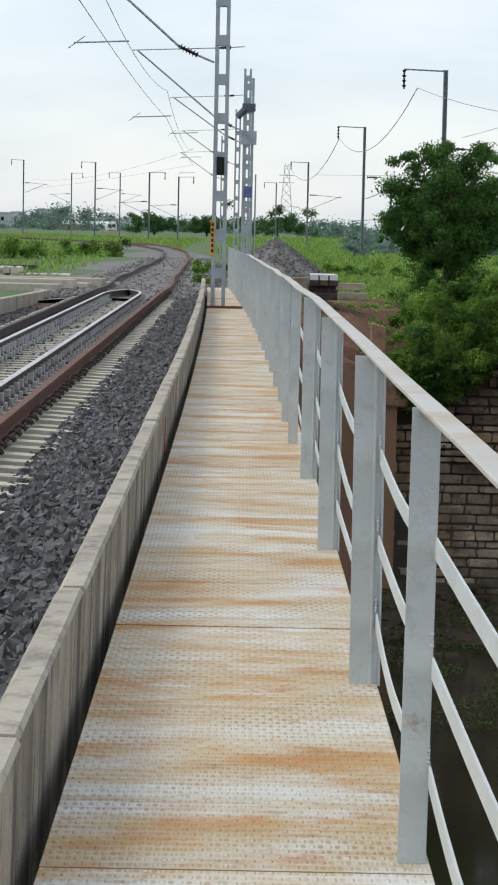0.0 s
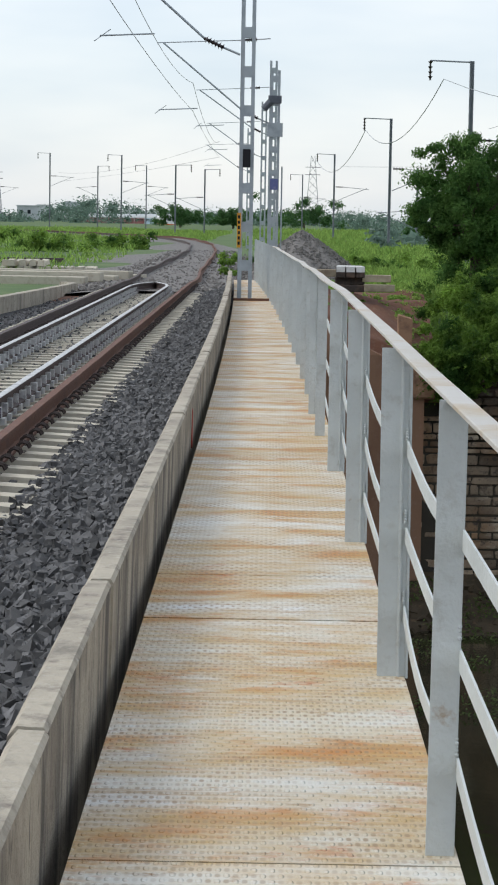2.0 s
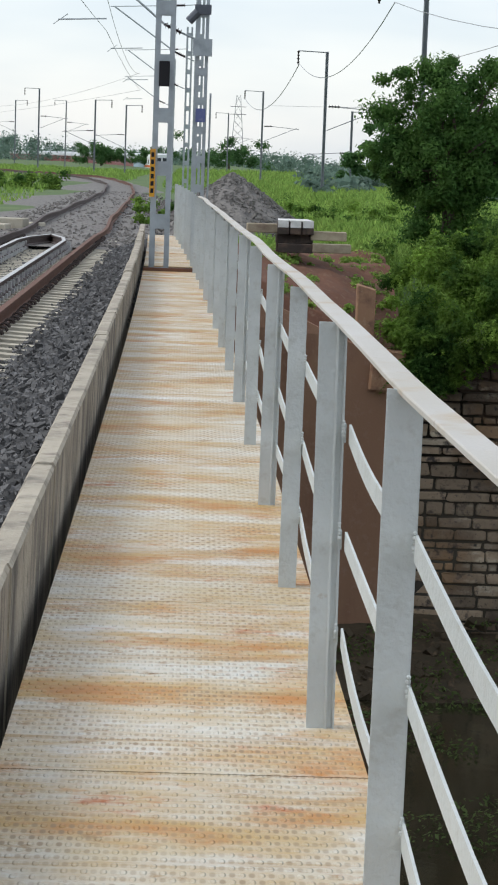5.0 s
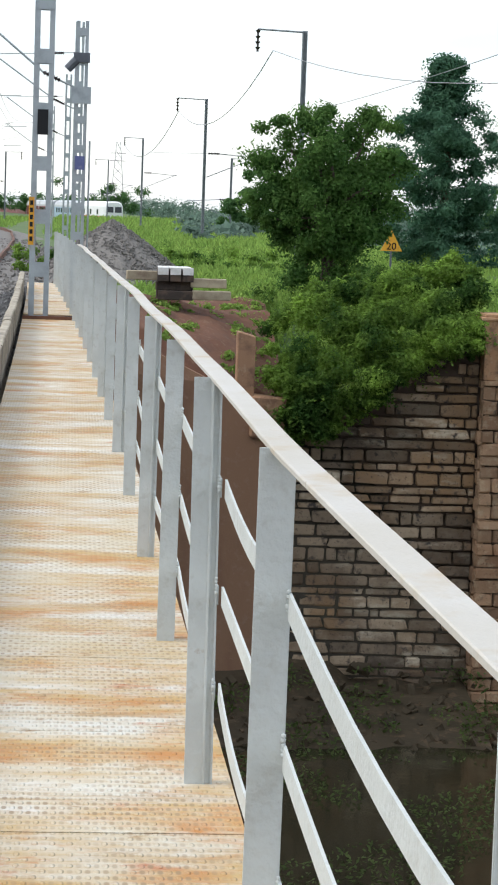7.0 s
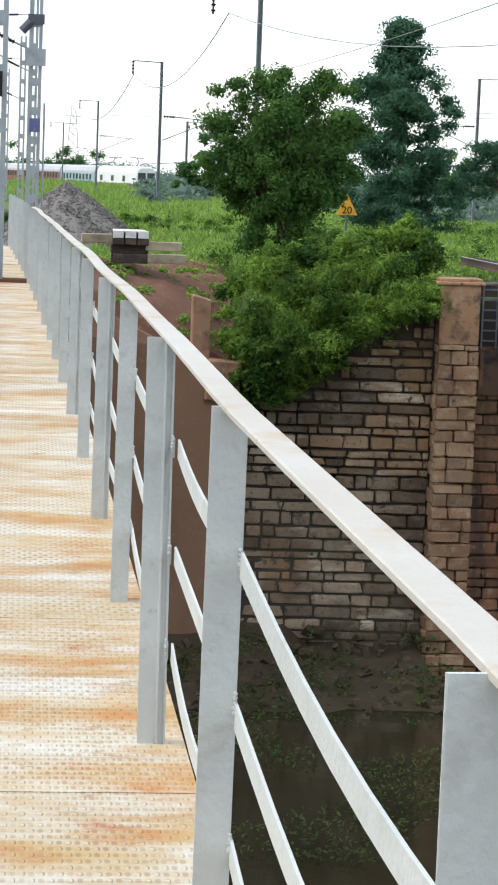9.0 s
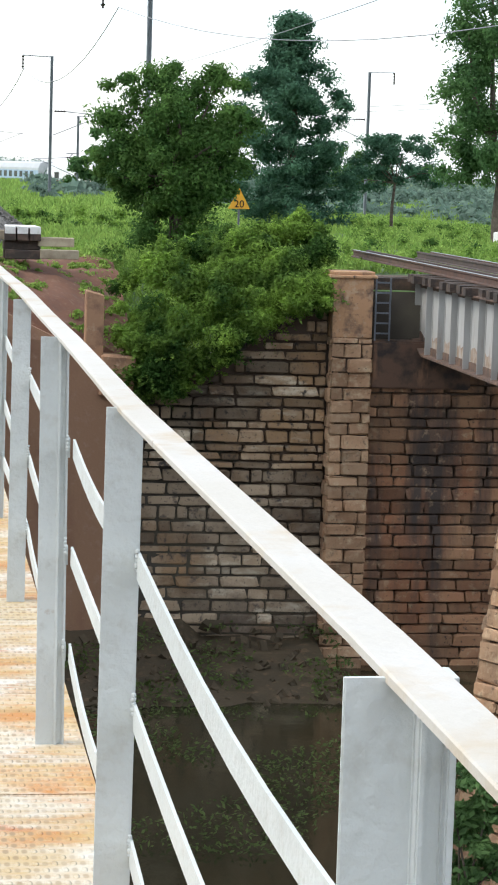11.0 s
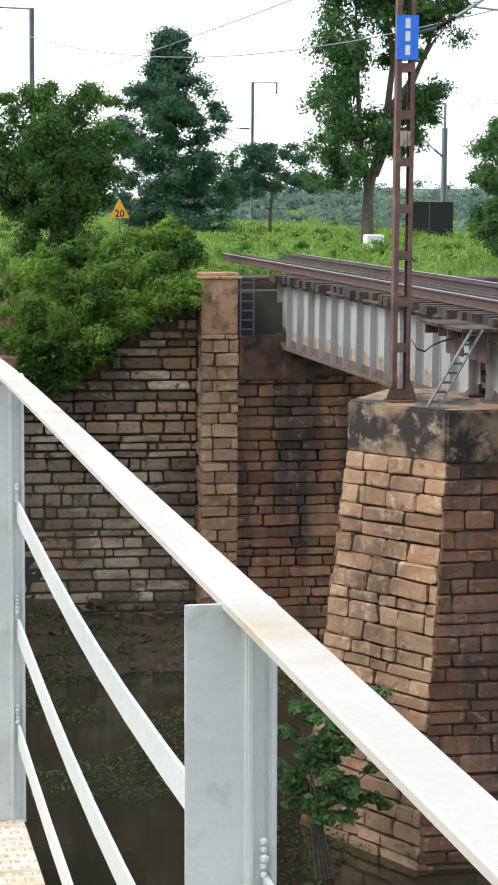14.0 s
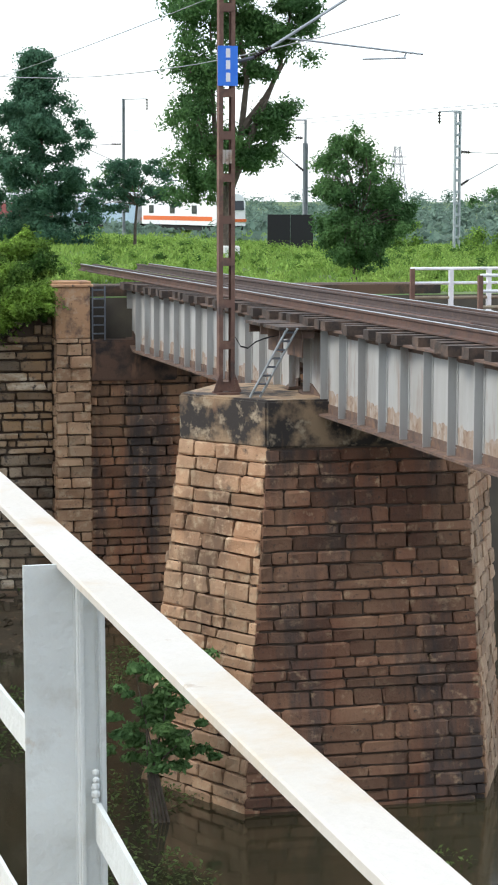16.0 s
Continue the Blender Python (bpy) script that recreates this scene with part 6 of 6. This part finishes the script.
nn = rng.normal(size=(len(wx), 3)) * 0.5 + np.array([0, 0, 1])
nn /= np.linalg.norm(nn, axis=1, keepdims=True)
bank_leaves = 5200
ex, ey = rng.uniform(1.0, 7.6, bank_leaves), rng.uniform(33.8, 38.0, bank_leaves)
keep = np.array([noise.noise(Vector((a * 0.9, b * 0.9, 2))) > 0.02 for a, b in zip(ex, ey)])
ex, ey = ex[keep], ey[keep]
ez = np.interp(ey, [33.5, 35.5, 37.2, 38.4], [-7.55, -7.2, -6.85, -6.5]) + rng.uniform(0, 0.14, len(ex))
en = rng.normal(size=(len(ex), 3)) * 0.6 + np.array([0, 0, 1])
en /= np.linalg.norm(en, axis=1, keepdims=True)
tagged(soup("bank_weeds", leaf_quads(rng, np.stack([ex, ey, ez], 1), en, 0.05), 4, M_WATERWEED), "low weeds on the muddy bank", "weeds", kind="stuff")
tagged(soup("water_weeds", leaf_quads(rng, np.stack([wx, wy, np.full(len(wx), WATER_Z + 0.03) + rng.uniform(0, 0.08, len(wx))], 1), nn, 0.045), 4, M_WATERWEED), "patches of floating weeds on the water", "weeds", kind="stuff")


# Train
def coach(name, label, loco=False, side=M_COACHRED):
    c = empty(name, label, "locomotive" if loco else "coach", "" if loco else "coaches")
    L, wd = (19.5, 3.0) if loco else (23.0, 3.1)
    bm = bmesh.new()
    prof = [(-wd / 2, 0.95), (wd / 2, 0.95), (wd / 2, 3.2), (wd / 2 - 0.25, 3.75), (wd / 4, 4.0), (-wd / 4, 4.0), (-wd / 2 + 0.25, 3.75), (-wd / 2, 3.2)]
    nose = 0.9 if loco else 0.02
    rings = []
    for y, k in ((-L / 2, 1 if not loco else 0.86), (-L / 2 + nose, 1), (L / 2 - nose, 1), (L / 2, 1 if not loco else 0.86)):
        rings.append([bm.verts.new((u * k, y, 0.95 + (v - 0.95) * (k if k == 1 else 0.93))) for u, v in prof])
    for r0, r1 in zip(rings, rings[1:]):
        for i in range(8):
            bm.faces.new((r0[i], r0[(i + 1) % 8], r1[(i + 1) % 8], r1[i]))
    bm.faces.new(rings[0][::-1]), bm.faces.new(rings[-1])
    body = part("body", bm, M_WHITE if loco else M_COACHGREY, c)
    for s in (-1, 1):
        bm = bmesh.new()
        if loco:
            box(bm, s * (wd / 2 + 0.01) - 0.01, s * (wd / 2 + 0.01) + 0.01, -L / 2 + 1, L / 2 - 1, 1.35, 1.75)
            part("stripe", bm, M_ORANGE, body, "orange side stripe")
        else:
            box(bm, s * (wd / 2 + 0.01) - 0.01, s * (wd / 2 + 0.01) + 0.01, -L / 2 + 0.1, L / 2 - 0.1, 0.96, 2.9)
            part("side_panel", bm, side, body, "coloured lower side")
        for k in range(3 if loco else 9):
            y = (-L / 2 + 3.2 + k * 5.5) if loco else (-L / 2 + 2.6 + k * 2.22)
            bm = bmesh.new()
            box(bm, s * (wd / 2 + 0.03) - 0.01, s * (wd / 2 + 0.03) + 0.01, y - 0.6, y + 0.6, 2.0, 2.75)
            part("window", bm, M_GLASS, body)
    if loco:
        for e in (-1, 1):
            for s in (-0.62, 0.62):
                bm = bmesh.new()
                m = pose(s, e * (L / 2 - 0.1), 2.75, e * 6, 0, 0)
                box(bm, -0.5, 0.5, -0.16, 0.16, -0.42, 0.42, m)
                part("windscreen", bm, M_GLASS, body)
            bm = bmesh.new()
            box(bm, -1.35, 1.35, e * L / 2 - 0.1, e * L / 2 + 0.1, 1.3, 1.55)
            part("front_band", bm, M_ORANGE, body)
            bm = bmesh.new()
            tube(bm, (0, e * 5, 4.0), (0, e * 6.2, 4.6), 0.05)
            tube(bm, (0, e * 6.2, 4.6), (0, e * 5.2, 5.1), 0.05)
            tube(bm, (-0.9, e * 5.2, 5.1), (0.9, e * 5.2, 5.1), 0.05)
            part("pantograph", bm, M_DARKSTEEL, c)
    bm = bmesh.new()
    box(bm, -1.3, 1.3, -L / 2 + 0.6, L / 2 - 0.6, 0.5, 0.97)
    part("underframe", bm, M_BLACK, c)
    for e in (-1, 1):
        bm = bmesh.new()
        box(bm, -1.2, 1.2, e * L * 0.33 - 1.6, e * L * 0.33 + 1.6, 0.35, 0.95)
        bogie = part("bogie", bm, M_BLACK, c)
        for a in (-1.1, 1.1):
            for s in (-1, 1):
                bm = bmesh.new()
                tube(bm, (s * 0.8 - 0.07, e * L * 0.33 + a, 0.47), (s * 0.8 + 0.07, e * L * 0.33 + a, 0.47), 0.47, n=14)
                part("wheel", bm, M_DARKSTEEL, bogie)
    return c


loco = coach("locomotive", "white electric locomotive with orange stripe hauling a train", True)
coaches = [coach("coach", "pale blue passenger coach coupled behind a locomotive", side=M_COACHBLUE), coach("coach", "grey and dark red passenger coach of a moving train")]
for k in range(12):
    coaches.append(copy_thing(coaches[1], pose(0, 0, 0)))
TRAIN_LINE = [(-101, 975), (-37.9, 628), (-18.7, 523.6), (-2.3, 375), (6.2, 328), (13.4, 290), (27.0, 258), (41.0, 224), (47.3, 184), (58, 110)]
REACHED = [(0.0, 1), (3.0, 2), (5.5, 3), (7.0, 4), (8.5, 5), (14.5, 7), (16.0, 8)]
line = np.array(TRAIN_LINE, float)
lengths = np.concatenate([[0], np.cumsum(np.hypot(*np.diff(line, axis=0).T))])


def on_line(d):
    """Plan position on the far track, d metres along it."""
    return Vector((float(np.interp(d, lengths, line[:, 0])), float(np.interp(d, lengths, line[:, 1])), 0))


bm = bmesh.new()
for side in (-0.87, 0.87):
    sweep(bm, RAIL, [(x + side * 0.97, y + side * 0.2, -2.0) for x, y in TRAIN_LINE])
tagged(finish("far_rails", bm, M_DARKRAIL), "distant railway track across the meadow", "railway track", kind="structure")


def motions():
    """The train runs along the far track towards the river."""
    for k, car in enumerate([loco] + coaches):
        back, half = (9.75, 7.0) if k == 0 else (19.5 + 0.8 + 11.5 + (k - 1) * 23.8, 8.0)
        rows = []
        for h in range(33):
            t = h / 2
            d = float(np.interp(t, [r[0] for r in REACHED], [lengths[r[1]] for r in REACHED])) - back
            a, b = on_line(d - half), on_line(d + half)
            p, turn = (a + b) / 2, math.degrees(math.atan2((b - a).y, (b - a).x)) - 90
            rows.append((t, pose(p.x, p.y, -1.75, 0, 0, turn)))
        walk(car, rows)


motions()
